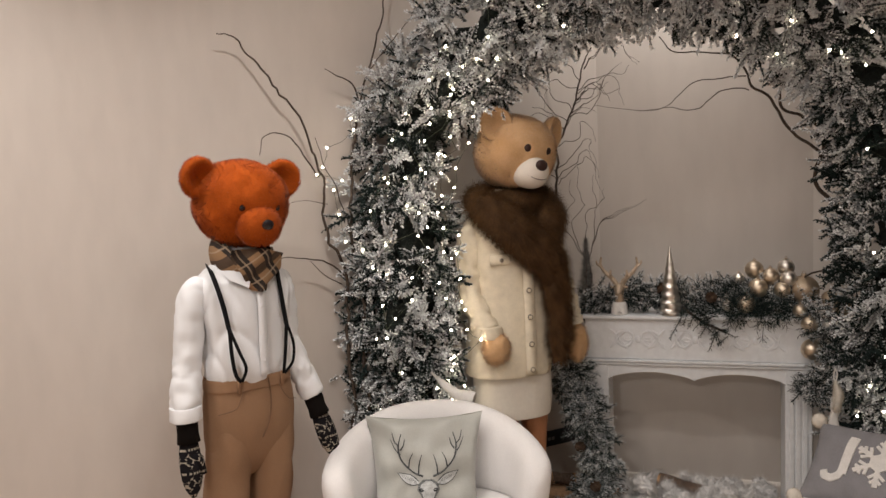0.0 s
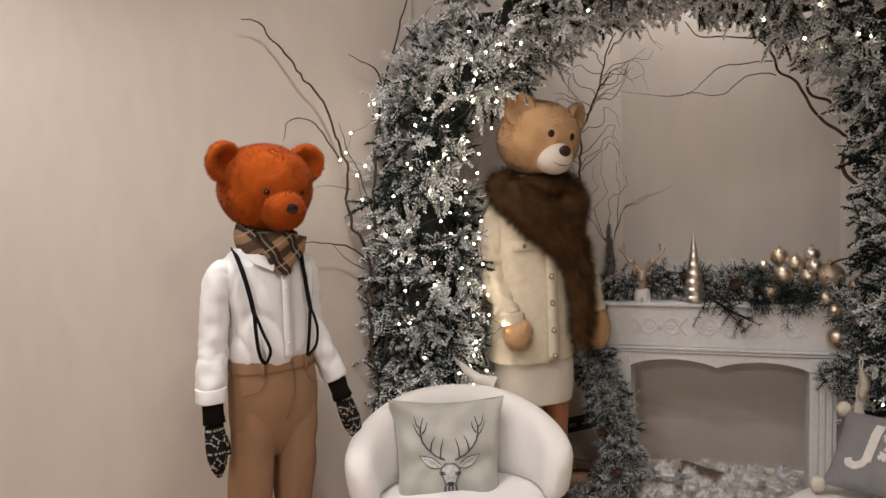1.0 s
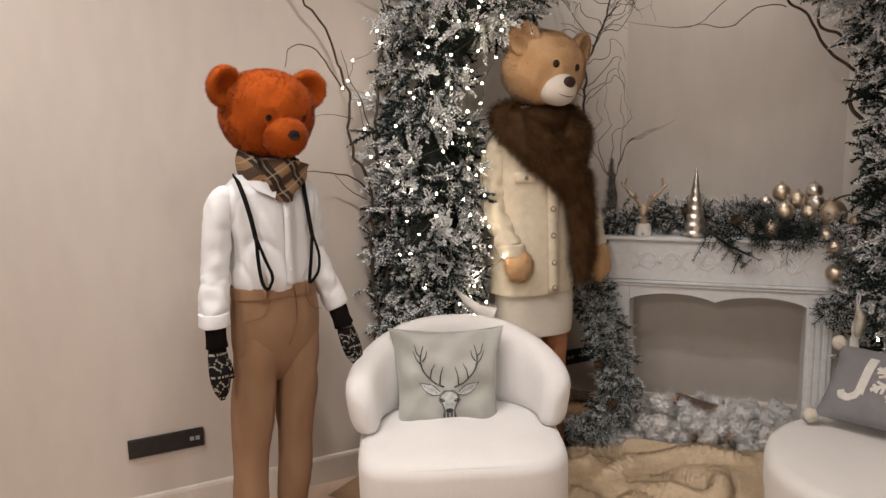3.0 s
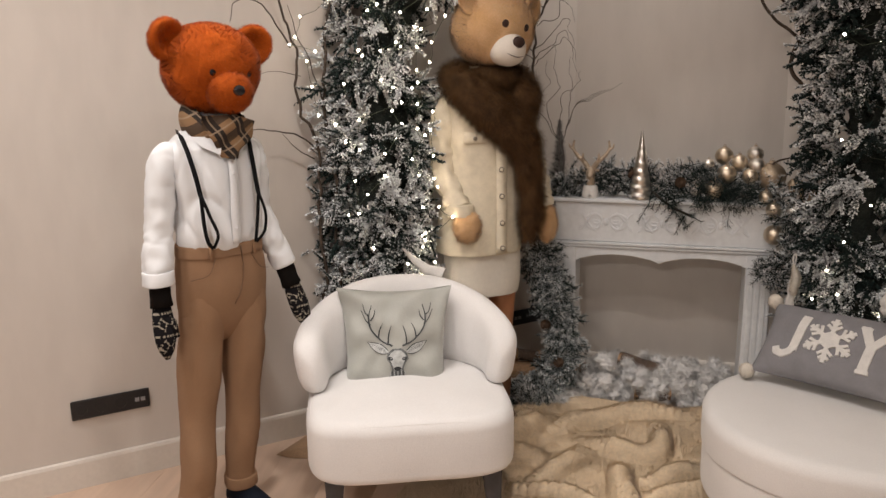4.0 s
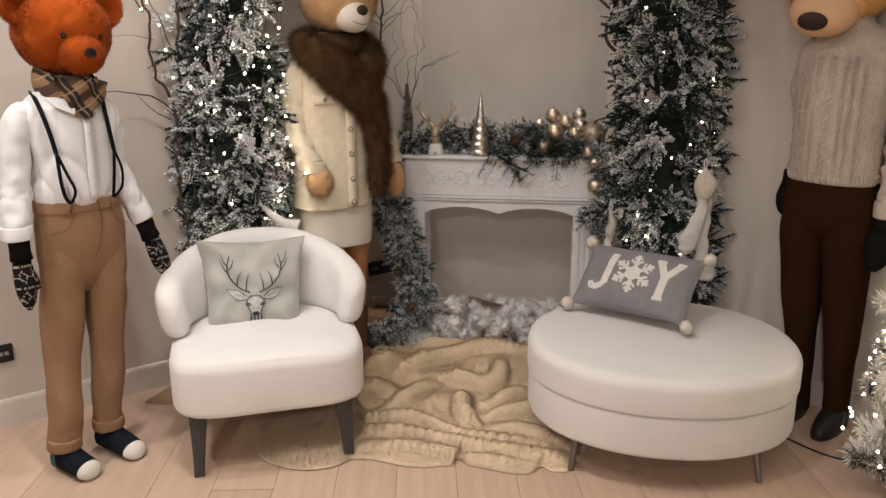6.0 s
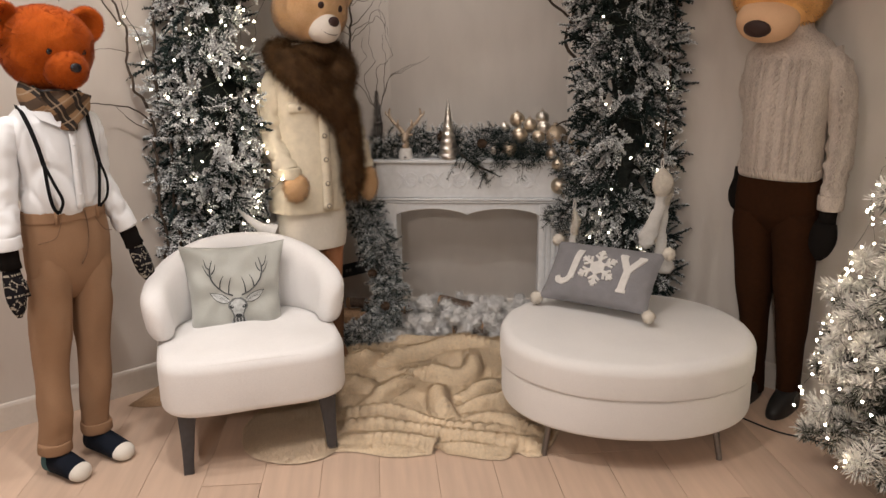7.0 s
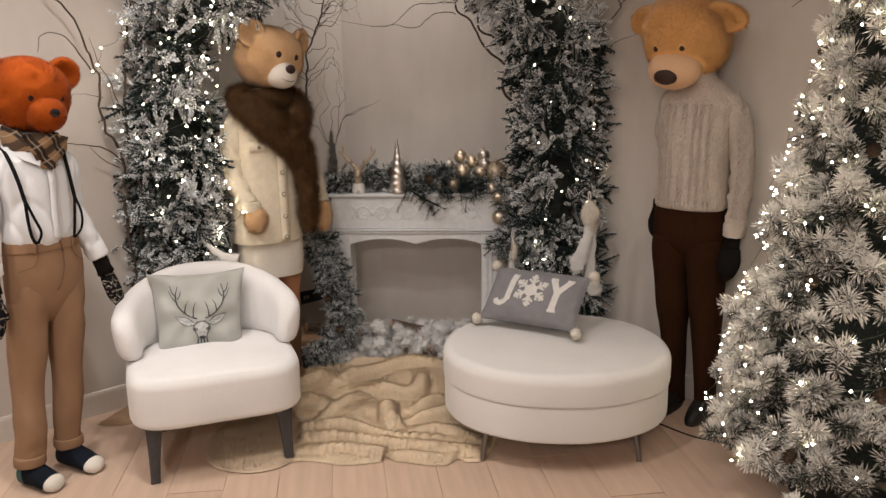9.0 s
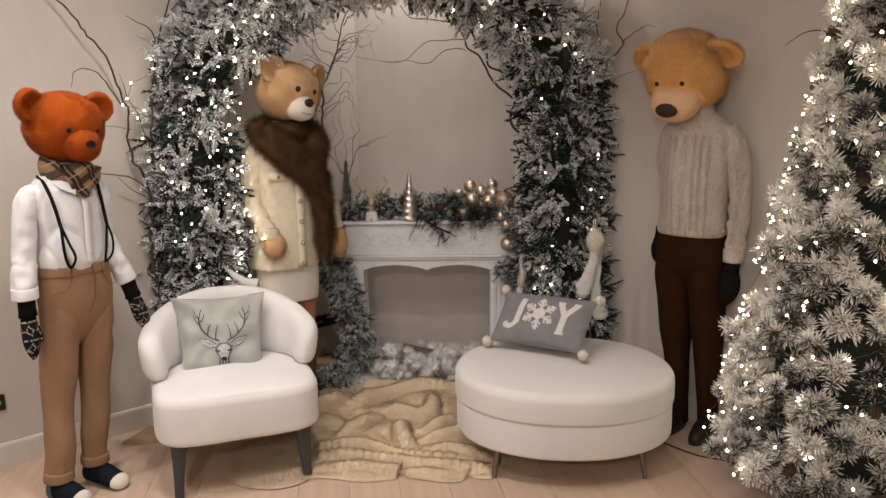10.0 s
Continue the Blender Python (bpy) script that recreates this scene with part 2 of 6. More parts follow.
M_BUTTON = material("horn_button", (0.30, 0.25, 0.19), 0.35, vary=0.2, scale=60)
M_SWEATER = material("oatmeal_cable_knit", (0.58, 0.50, 0.435), 0.95, vary=0.09, scale=34, fine=150, bump=0.9, depth=0.008, stretch=(1, 1, 0.55))
M_BROWN = material("dark_brown_wool", (0.030, 0.011, 0.004), 0.95, spec=0.1, vary=0.1)
M_BLACKKNIT = material("black_knit", (0.010, 0.008, 0.007), 0.95, spec=0.1, vary=0.1, fine=300, bump=0.4)
M_SHOE = material("black_shoe", (0.01, 0.009, 0.009), 0.5, vary=0.1)


# ---- shaping ----
class Shape:
    """Gathers surfaces, each with a material, into one mesh."""

    def __init__(self, *mats):
        self.mats, self.v, self.f, self.m, self.pile = list(mats), [], [], [], []

    def slot(self, mat):
        if mat not in self.mats:
            self.mats.append(mat)
        return self.mats.index(mat)

    def grid(self, rows, mat, closed=True, caps=(False, False)):
        """A surface over rows of points of equal count."""
        o, n, s = len(self.v), len(rows[0]), self.slot(mat)
        for row in rows:
            self.v.extend(tuple(p) for p in row)
        last = n if closed else n - 1
        for a in range(len(rows) - 1):
            for b in range(last):
                c = (b + 1) % n
                self.f.append((o + a * n + b, o + a * n + c, o + (a + 1) * n + c, o + (a + 1) * n + b))
                self.m.append(s)
        if caps[0]:
            self.f.append(tuple(o + b for b in reversed(range(n))))
            self.m.append(s)
        if caps[1]:
            self.f.append(tuple(o + (len(rows) - 1) * n + b for b in range(n)))
            self.m.append(s)
        return self

    def tube(self, points, radii, mat, seg=10, caps=True, flat=1.0, jitter=0.0, up=(0, 0, 1)):
        """A tube along points; flat squeezes it across."""
        pts = [Vector(p) for p in points]
        rows, side = [], None
        for n, p in enumerate(pts):
            d = (pts[min(n + 1, len(pts) - 1)] - pts[max(n - 1, 0)]).normalized()
            ref = side if side else (Vector(up) if abs(d.dot(Vector(up))) < 0.95 else Vector((1, 0, 0)))
            side = (ref - d * ref.dot(d)).normalized()
            other = d.cross(side)
            r = radii[n] if hasattr(radii, "__len__") else radii
            row = []
            for k in range(seg):
                a = 2 * math.pi * k / seg
                q = p + side * (r * math.cos(a)) + other * (r * flat * math.sin(a))
                if jitter:
                    k2 = Vector((q.x * 13, q.y * 13, q.z * 20 + q.x * 9))
                    q += (q - p).normalized() * jitter * (noise.noise(q * 22) - 0.8 * max(0.0, 1 - abs(noise.noise(k2)) / 0.14))
                row.append(q)
            rows.append(row)
        return self.grid(rows, mat, True, (caps, caps))

    def loft(self, rings, mat, seg=28, power=2.3, wrinkle=0.0, freq=9.0, caps=(True, True), m=None, run=0.6, crease=0.0):
        """Rings of (x, y, z, rx, ry) stacked upright, smoothed between."""
        fine, k = [], 8 if crease else 4
        arr = np.array(rings, float)
        t = np.arange(len(arr))
        tt = np.linspace(0, len(arr) - 1, (len(arr) - 1) * k + 1)
        arr = smooth_rows(arr, t, tt)
        for x, y, z, rx, ry in arr:
            row = []
            for j in range(seg):
                a = 2 * math.pi * j / seg
                c, s = math.cos(a), math.sin(a)
                q = Vector((x + rx * math.copysign(abs(c) ** (2 / power), c), y + ry * math.copysign(abs(s) ** (2 / power), s), z))
                if wrinkle:
                    w = wrinkle * (noise.noise(Vector((q.x * freq, q.y * freq, q.z * freq * run))) + 0.5 * noise.noise(Vector((q.x * freq * 2.3, q.y * freq * 2.3, q.z * freq * 2.3 * run + 0.4 * q.x * freq))))
                    if crease:
                        k2 = Vector((q.x * 7, q.y * 7, q.z * 7 * run + 3.0 * q.x))
                        w -= crease * (max(0.0, 1 - abs(noise.noise(k2)) / 0.10) + 0.7 * max(0.0, 1 - abs(noise.noise(k2 * 1.7 + Vector((7, 3, 1)))) / 0.12))
                    q += Vector((c, s, 0)) * w
                row.append(m @ q if m else q)
            fine.append(row)
        return self.grid(fine, mat, True, caps)

    def ball(self, centre, radii, mat, seg=20, rings=14, m=None, lump=0.0, freq=10.0, power=2.0):
        r = radii if hasattr(radii, "__len__") else (radii,) * 3
        rows = []
        for a in range(rings + 1):
            th = math.pi * a / rings
            row = []
            for b in range(seg):
                ph = 2 * math.pi * b / seg
                d = Vector((math.sin(th) * math.cos(ph), math.sin(th) * math.sin(ph), -math.cos(th)))
                if power != 2.0:
                    d = d / (sum(abs(c) ** power for c in d) ** (1 / power))
                q = Vector((d.x * r[0], d.y * r[1], d.z * r[2]))
                if lump:
                    q *= 1 + lump * noise.noise(Vector(centre) * 7 + d * freq * 0.3)
                q = (m @ q) if m else q
                row.append(q + Vector(centre))
            rows.append(row)
        return self.grid(rows, mat)

    def box(self, lo, hi, mat, bevel=0.004, m=None):
        """A block with chamfered edges."""
        c = [(a + b) / 2 for a, b in zip(lo, hi)]
        h = [(b - a) / 2 for a, b in zip(lo, hi)]
        e = min(bevel, 0.45 * min(h))
        rows = []
        for z, i in ((-h[2], e), (-h[2] + e, 0), (h[2] - e, 0), (h[2], e)):
            x, y = h[0] - i, h[1] - i
            row = [(-x + e, -y), (x - e, -y), (x, -y + e), (x, y - e), (x - e, y), (-x + e, y), (-x, y - e), (-x, -y + e)]
            rows.append([(m @ Vector((c[0] + p[0], c[1] + p[1], c[2] + z))) if m else Vector((c[0] + p[0], c[1] + p[1], c[2] + z)) for p in row])
        return self.grid(rows, mat, True, (True, True))

    def plate(self, outline, mat, thick=0.003, m=None):
        """A flat piece from an outline in x and z, thick along -y."""
        m = m or Matrix.Identity(4)
        rows = [[m @ Vector((x, y, z)) for x, z in outline] for y in (0, -thick)]
        return self.grid(rows, mat, True, (True, True))

    def hairs(self, points, normals, length, width, mat, lean=(0, 0, -0.4), spread=0.5, seed=1):
        """Many fine tapered hairs as single triangles."""
        rng = np.random.default_rng(seed)
        p, n = np.asarray(points, float), np.asarray(normals, float)
        d = n + spread * rng.normal(size=p.shape) + np.asarray(lean)
        d /= np.linalg.norm(d, axis=1)[:, None] + 1e-9
        # each hair's flat side faces out
        s = np.cross(d, n + 0.12 * rng.normal(size=p.shape))
        s /= np.linalg.norm(s, axis=1)[:, None] + 1e-9
        ln = length * rng.uniform(0.6, 1.3, (len(p), 1))
        flip = np.where((np.cross(s, d) * n).sum(1) < 0, -1.0, 1.0)[:, None]
        tri = np.stack([p - s * flip * width / 2, p + s * flip * width / 2, p + d * ln], 1).reshape(-1, 3)
        self.pile.append((len(self.v), np.repeat(n, 3, 0)))
        o = len(self.v)
        self.v.extend(map(tuple, tri.tolist()))
        self.f.extend((o + 3 * k, o + 3 * k + 1, o + 3 * k + 2) for k in range(len(p)))
        self.m.extend([self.slot(mat)] * len(p))
        return self

    def sample(self, count, mats, seed=1, start=0):
        """Random points and normals on the faces of the given materials."""
        slots = {self.mats.index(a) for a in mats if a in self.mats}
        rng = np.random.default_rng(seed)
        quads = np.array([f for f, s in zip(self.f[start:], self.m[start:]) if s in slots and len(f) == 4])
        v = np.array(self.v, float)
        a, b, c, d = (v[quads[:, k]] for k in range(4))
        nrm = np.cross(c - a, d - b)
        area = np.linalg.norm(nrm, axis=1)
        pick = rng.choice(len(quads), count, p=area / area.sum())
        u, w = rng.random((count, 1)), rng.random((count, 1))
        pts = (a[pick] * (1 - u) + b[pick] * u) * (1 - w) + (d[pick] * (1 - u) + c[pick] * u) * w
        return pts, nrm[pick] / (area[pick][:, None] + 1e-12)

    def mesh(self, name, smooth=True):
        me = bpy.data.meshes.new(name)
        me.from_pydata(self.v, [], self.f)
        for mat in self.mats:
            me.materials.append(mat)
        me.polygons.foreach_set("material_index", self.m)
        if smooth:
            me.polygons.foreach_set("use_smooth", [True] * len(self.f))
            me.set_sharp_from_angle(angle=radians(42))
        if self.pile:
            # pile is shaded along the surface that it grows from
            nrm = np.zeros((len(self.v), 3))
            for o, n in self.pile:
                nrm[o:o + len(n)] = n
            me.normals_split_custom_set_from_vertices([tuple(r) for r in nrm])
        me.update()
        return me


def smooth_rows(arr, t, tt):
    """Smooth curve through rows of numbers."""
    out = np.empty((len(tt), arr.shape[1]))
    grad = np.gradient(arr, axis=0) if len(arr) > 2 else np.repeat(arr[1:] - arr[:-1], 2, 0)
    for n, x in enumerate(tt):
        k = min(int(x), len(arr) - 2)
        u = x - k
        out[n] = ((2 * u**3 - 3 * u**2 + 1) * arr[k] + (u**3 - 2 * u**2 + u) * grad[k]
                  + (-2 * u**3 + 3 * u**2) * arr[k + 1] + (u**3 - u**2) * grad[k + 1])
    return out


def curve(points, per=6):
    arr = np.array(points, float)
    return [tuple(r) for r in smooth_rows(arr, None, np.linspace(0, len(arr) - 1, (len(arr) - 1) * per + 1))]


def thing(name, m, label, category, group="", kind=""):
    """An empty at a thing's base, to which its parts are fixed."""
    ob = new(name)
    ob.empty_display_size = 0.05
    ob.matrix_basis = m
    return tagged(ob, label, category, group, kind)


def part(name, shape, parent, label="", smooth=True, m=None):
    ob = new(name, shape.mesh(name, smooth) if isinstance(shape, Shape) else shape)
    ob.parent = parent
    if m is not None:
        ob.matrix_basis = m
    return tagged(ob, label)


def solid(name, shape, label, category="", group="", kind="", m=None, smooth=True):
    ob = new(name, shape.mesh(name, smooth))
    if m is not None:
        ob.matrix_basis = m
    return tagged(ob, label, category, group, kind)


def tufts(name, base, along, length, needles, needle, width, mat, flock, seed, splay=0.9, tip=0.55):
    """A mesh of many sprigs. base, along: rows of where each sprig starts and which way it grows; flock: how white each one is."""
    rng = np.random.default_rng(seed)
    n = len(base)
    d = along / (np.linalg.norm(along, axis=1)[:, None] + 1e-9)
    a = np.cross(d, rng.normal(size=(n, 3)))
    a /= np.linalg.norm(a, axis=1)[:, None] + 1e-9
    b = np.cross(d, a)
    L = np.broadcast_to(np.asarray(length, float), (n,))
    s = np.linspace(0.08, 1, needles)[None, :] + rng.normal(0, 0.03, (n, needles))
    ang = np.arange(needles)[None, :] * 2.4 + rng.uniform(0, 6.3, (n, 1))
    root = base[:, None] + d[:, None] * (s * L[:, None])[..., None]
    rad = np.cos(ang)[..., None] * a[:, None] + np.sin(ang)[..., None] * b[:, None]
    way = d[:, None] * (1 - splay * 0.5 + 0.5 * s[..., None] ** 3) + rad * splay + rng.normal(0, 0.12, (n, needles, 3))
    way /= np.linalg.norm(way, axis=2)[..., None]
    ln = needle * (1.1 - 0.4 * s) * rng.uniform(0.75, 1.25, s.shape)
    end = root + way * ln[..., None]
    side = np.cross(way, rng.normal(size=way.shape))
    side /= np.linalg.norm(side, axis=2)[..., None] + 1e-9
    mid = root + way * (ln * tip)[..., None]
    quad = np.stack([root, mid + side * width / 2, end, mid - side * width / 2], 2)
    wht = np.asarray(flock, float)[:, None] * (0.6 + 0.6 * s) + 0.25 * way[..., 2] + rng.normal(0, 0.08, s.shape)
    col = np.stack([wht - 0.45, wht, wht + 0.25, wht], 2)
    # the stems, as thin three-sided rods
    k = 3
    ring = [np.cos(2 * math.pi * j / k) * a + np.sin(2 * math.pi * j / k) * b for j in range(k)]
    lo = np.stack([base + r * width * 0.7 for r in ring], 1)
    hi = np.stack([base + d * L[:, None] + r * width * 0.4 for r in ring], 1)
    v = np.concatenate([quad.reshape(-1, 3), np.concatenate([lo, hi], 1).reshape(-1, 3)])
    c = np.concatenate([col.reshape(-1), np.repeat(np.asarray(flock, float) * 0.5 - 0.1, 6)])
    nq = n * needles
    f1 = np.arange(nq * 4).reshape(-1, 4)
    o = nq * 4 + np.arange(n)[:, None] * 6
    f2 = np.concatenate([o + np.array([j, (j + 1) % 3, 3 + (j + 1) % 3, 3 + j]) for j in range(3)])
    f = np.concatenate([f1, f2])
    me = bpy.data.meshes.new(name)
    me.vertices.add(len(v)), me.loops.add(f.size), me.polygons.add(len(f))
    me.vertices.foreach_set("co", v.astype(np.float32).ravel())
    me.loops.foreach_set("vertex_index", f.astype(np.int32).ravel())
    me.polygons.foreach_set("loop_start", np.arange(0, f.size, 4, dtype=np.int32))
    me.attributes.new("flock", "FLOAT", "POINT").data.foreach_set("value", c.astype(np.float32))
    me.materials.append(mat)
    me.update(calc_edges=True)
    me.validate()
    return me


def branch_sprigs(tips, seeds, each, reach, rng):
    """Side sprigs round branch ends: rows of base and direction."""
    base, way = [], []
    for p, d in zip(tips, seeds):
        d = d / np.linalg.norm(d)
        for k in range(each):
            u = d + 0.75 * rng.normal(size=3) * (k > 0)
            base.append(p + d * reach * (0.15 * k / each) + 0.012 * rng.normal(size=3))
            way.append(u / np.linalg.norm(u))
    return np.array(base), np.array(way)


def cone_mesh():
    """A pine cone with its scales."""
    s = Shape(M_CONE)
    s.ball((0, 0, 0.03), (0.013, 0.013, 0.03), M_CONE, 8, 6)
    for k in range(40):
        u = k / 40
        a, z = 2.4 * k, 0.004 + 0.052 * u
        r = 0.022 * math.sin(math.pi * (0.18 + 0.78 * u))
        c, q = math.cos(a), math.sin(a)
        p = Vector((c * r, q * r, z + 0.006))
        t = Vector((-q, c, 0)) * 0.007
        i = Vector((c * r * 0.4, q * r * 0.4, z - 0.003))
        s.grid([[i - t * 0.5, i + t * 0.5], [p - t, p + t], [p * 1.0 + Vector((c * 0.003, q * 0.003, 0.004)) - t * 0.4, p + Vector((c * 0.003, q * 0.003, 0.004)) + t * 0.4]], M_CONE, False)
    return s.mesh("pine_cone")


CONE = cone_mesh()
bulb_shape = Shape(M_BULB).ball((0, 0, 0), 0.0047, M_BULB, 8, 6)
BULB = bulb_shape.mesh("bulb")


# ---- the room ----
CORNERS = [(-4.2, 0.19), (-0.336, 4.054), (0.63, 4.055), (3.9, 0.785), (3.9, -4.2), (-4.2, -4.2)]
HEIGHT = 3.0


def wall(name, a, b, label):
    a, b = Vector((*a, 0)), Vector((*b, 0))
    d = (b - a).normalized()
    out = Vector((-d.y, d.x, 0))
    s = Shape(M_WALL)
    lo, hi = a - d * 0.05, b + d * 0.05
    rows = [[p + Vector((0, 0, z)) for p in (a, b, hi + out * 0.14, lo + out * 0.14)] for z in (-0.1, HEIGHT + 0.1)]
    s.grid(rows, M_WALL, True, (True, True))
    return solid(name, s, label, "wall", kind="structure", smooth=False)


NAMES = ["wall_left", "wall_chamfer", "wall_right", "wall_side", "wall_rear", "wall_far_left"]
for k, nm in enumerate(NAMES):
    wall(nm, CORNERS[k], CORNERS[(k + 1) % 6], "smooth wall painted warm greige")

ceiling = Shape(M_CEIL)
ceiling.grid([[Vector((*c, z)) for c in CORNERS] for z in (HEIGHT, HEIGHT + 0.1)], M_CEIL, True, (True, True))
solid("ceiling", ceiling, "plain off-white ceiling", "ceiling", kind="structure", smooth=False)


def skirting(a, b, t0, t1):
    """A painted skirting board with a rounded top, standing off the wall."""
    a, b = Vector((*a, 0)), Vector((*b, 0))
    d = (b - a).normalized()
    inn = Vector((d.y, -d.x, 0))
    s = Shape(M_BASE)
    prof = [(0.0, 0.0), (0.014, 0.0), (0.014, 0.105), (0.010, 0.116), (0.0, 0.120)]
    rows = [[p + inn * (o + 0.001) + Vector((0, 0, z)) for o, z in prof] for p in (a + d * t0, b - d * t1)]
    s.grid(rows, M_BASE, True, (True, True))
    solid("baseboard", s, "painted greige skirting board along the wall", "baseboard", kind="structure", smooth=False)


skirting(CORNERS[0], CORNERS[1], 0, 0.006)
skirting(CORNERS[1], CORNERS[2], 0.008, 0.008)
skirting(CORNERS[2], CORNERS[3], 0.006, 0)

floor = Shape(M_JOINT)
floor.grid([[Vector((*c, z)) for c in CORNERS] for z in (-0.12, -0.006)], M_JOINT, True, (True, True))
FLOOR = solid("floor", floor, "pale oak plank floor", "floor", kind="structure", smooth=False)


def socket_strip(m, modules, lit):
    ob = thing("wall_socket", m, "black wall socket strip with grey inserts", "socket")
    w = 0.071 * modules
    plate = part("cover_plate", Shape(M_BLACK).box((0, -0.010, -0.038), (w, 0, 0.038), M_BLACK, 0.003), ob)
    for k in range(modules):
        x = 0.071 * k + 0.0355
        if k in lit:
            s = Shape(M_SOCKET)
            for dx in (-0.011, 0.011):
                s.box((x + dx - 0.008, -0.012, -0.008), (x + dx + 0.008, -0.0095, 0.008), M_SOCKET, 0.001)
            part("socket_insert", s, plate, "grey charging ports")
        else:
            s = Shape(M_BLACK)
            s.tube([(x, -0.0102, 0), (x, -0.0118, 0)], [0.022, 0.021], M_BLACK, 20)
            part("socket_insert", s, plate)
    return ob


socket_strip(pose(-2.02, 2.368, 0.318, 0, 0, 45), 4, (3,))
socket_strip(pose(-0.598, 3.790, 0.352, 0, 0, 45), 3, (0,))


# ---- fireplace surround ----
def fireplace():
    x0, x1, yf, yb = -0.372, 0.588, 3.640, 3.86
    ob = thing("fireplace_surround", pose(0, 0, 0), "white painted wooden fireplace surround with carved scrolls", "fireplace")
    W = M_WHITEWOOD
    s = Shape(W).box((x0 - 0.006, yf - 0.022, 0.978), (x1 + 0.006, yb, 0.996), W, 0.005)
    part("mantel_shelf", s, ob)
    s = Shape(W).box((x0 + 0.006, yf, 0.797), (x1 - 0.006, yb - 0.01, 0.978), W, 0.003)
    frieze = part("frieze", s, ob)
    s = Shape(W).box((x0, yf - 0.012, 0.783), (x1, yb - 0.005, 0.796), W, 0.005)
    s.box((x0 + 0.008, yf - 0.004, 0.769), (x1 - 0.008, yb - 0.005, 0.7825), W, 0.004)
    part("moulding", s, ob)
    # scalloped apron
    a, b = -0.2675, 0.4695
    top, pts = 0.769, []
    for k in range(41):
        u = k / 40
        pts.append((a + (b - a) * u, 0.704 + 0.034 * abs(math.sin(2 * math.pi * u)) ** 0.7))
    s = Shape(W)
    s.grid([[(x, yf + 0.010, z) for x, z in pts], [(x, yf + 0.010, top) for x, z in pts], [(x, yf + 0.032, top) for x, z in pts], [(x, yf + 0.032, z) for x, z in pts],
            [(x, yf + 0.010, z) for x, z in pts]], W, False)
    part("apron", s, ob, smooth=False)
    for lo, hi in ((x0 + 0.012, a), (b, x1 - 0.012)):
        s = Shape(W).box((lo, yf + 0.004, 0.0), (hi, yb - 0.02, 0.769), W, 0.003)
        w = (hi - lo) / 4
        for k in range(3):
            s.box((lo + w * (k + 0.62), yf - 0.003, 0.12), (lo + w * (k + 1.32), yf + 0.006, 0.66), W, 0.0035)
        s.box((lo - 0.004, yf - 0.006, 0.0), (hi + 0.004, yf + 0.03, 0.10), W, 0.004)
        part("post", s, ob)

    # carved scrolls on the frieze
    def scroll(cx, cz, turn, size, flip):
        pts = []
        for k in range(30):
            u = k / 29
            r = size * (1 - u) ** 1.1 + 0.004
            ang = turn + flip * u * 7.2
            pts.append((cx + r * math.cos(ang), yf + 0.001, cz + 0.8 * r * math.sin(ang)))
        return pts

    cx = (x0 + x1) / 2
    for c0, half in ((cx - 0.245, 0.105), (cx, 0.09), (cx + 0.245, 0.105)):
        s = Shape(W)
        for sx in (-1, 1):
            for sz in (-1, 1):
                s.tube(scroll(c0 + sx * half * 0.45, 0.888 + sz * 0.006, 0.3 if sx > 0 else 2.8, 0.040, sx * sz), [0.0075 - 0.004 * k / 29 for k in range(30)], W, 6)
            s.tube([(c0 + sx * half * (0.4 + 0.75 * u), yf + 0.001, 0.888 + 0.046 * math.cos(u * 2.9) * 0.9 - 0.002) for u in np.linspace(0, 1, 10)], [0.0065] * 9 + [0.003], W, 6)
            s.tube([(c0 + sx * half * (0.4 + 0.75 * u), yf + 0.001, 0.888 - 0.046 * math.cos(u * 2.9) * 0.9 + 0.002) for u in np.linspace(0, 1, 10)], [0.0065] * 9 + [0.003], W, 6)
            for k in range(4):
                u = k / 3
                s.ball((c0 + sx * half * (0.5 + 0.5 * u), yf + 0.001, 0.888 + 0.03 * math.sin(3 * u + 1) * (1 if k % 2 else -1)), (0.011, 0.0045, 0.006), W, 8, 6, m=pose(0, 0, 0, 0, 40 * sx, 0).to_3x3())
        s.ball((c0, yf + 0.001, 0.888), (0.013, 0.006, 0.018), W, 10, 8)
        part("carving", s, frieze)
    return ob


fireplace()


# ---- armchair ----
def rounded_slab(s, outline, z0, z1, mat, edge=0.05, steps=6, sag=None, crown=0.0, under=0.6):
    """A cushion over a plan outline, with rounded top and bottom edges."""
    c = sum((Vector(p) for p in outline), Vector((0, 0))) / len(outline)
    rows = []
    prof = [(z0, edge * under * 1.5)] + [(z0 + edge * under * (1 - math.cos(u)), edge * under * (1 - math.sin(u))) for u in np.linspace(0.2, math.pi / 2, steps)]
    prof += [(z1 - edge * (1 - math.sin(u)), edge * (1 - math.cos(u))) for u in np.linspace(0, math.pi / 2, steps + 2)]
    for z, inset in prof:
        row = []
        for p in outline:
            p = Vector(p)
            q = p - (p - c).normalized() * inset
            row.append(Vector((q.x, q.y, z)))
        rows.append(row)
    for f in (0.8, 0.55, 0.25, 0.02):
        row = []
        for p in rows[len(prof) - 1]:
            q = Vector((c.x + (p.x - c.x) * f, c.y + (p.y - c.y) * f, z1 + crown * (1 - f * f)))
            row.append(q)
        rows.append(row)
    if sag:
        rows = [[Vector((p.x, p.y, p.z + sag(p))) for p in r] for r in rows]
    return s.grid(rows, mat, True, (True, True))


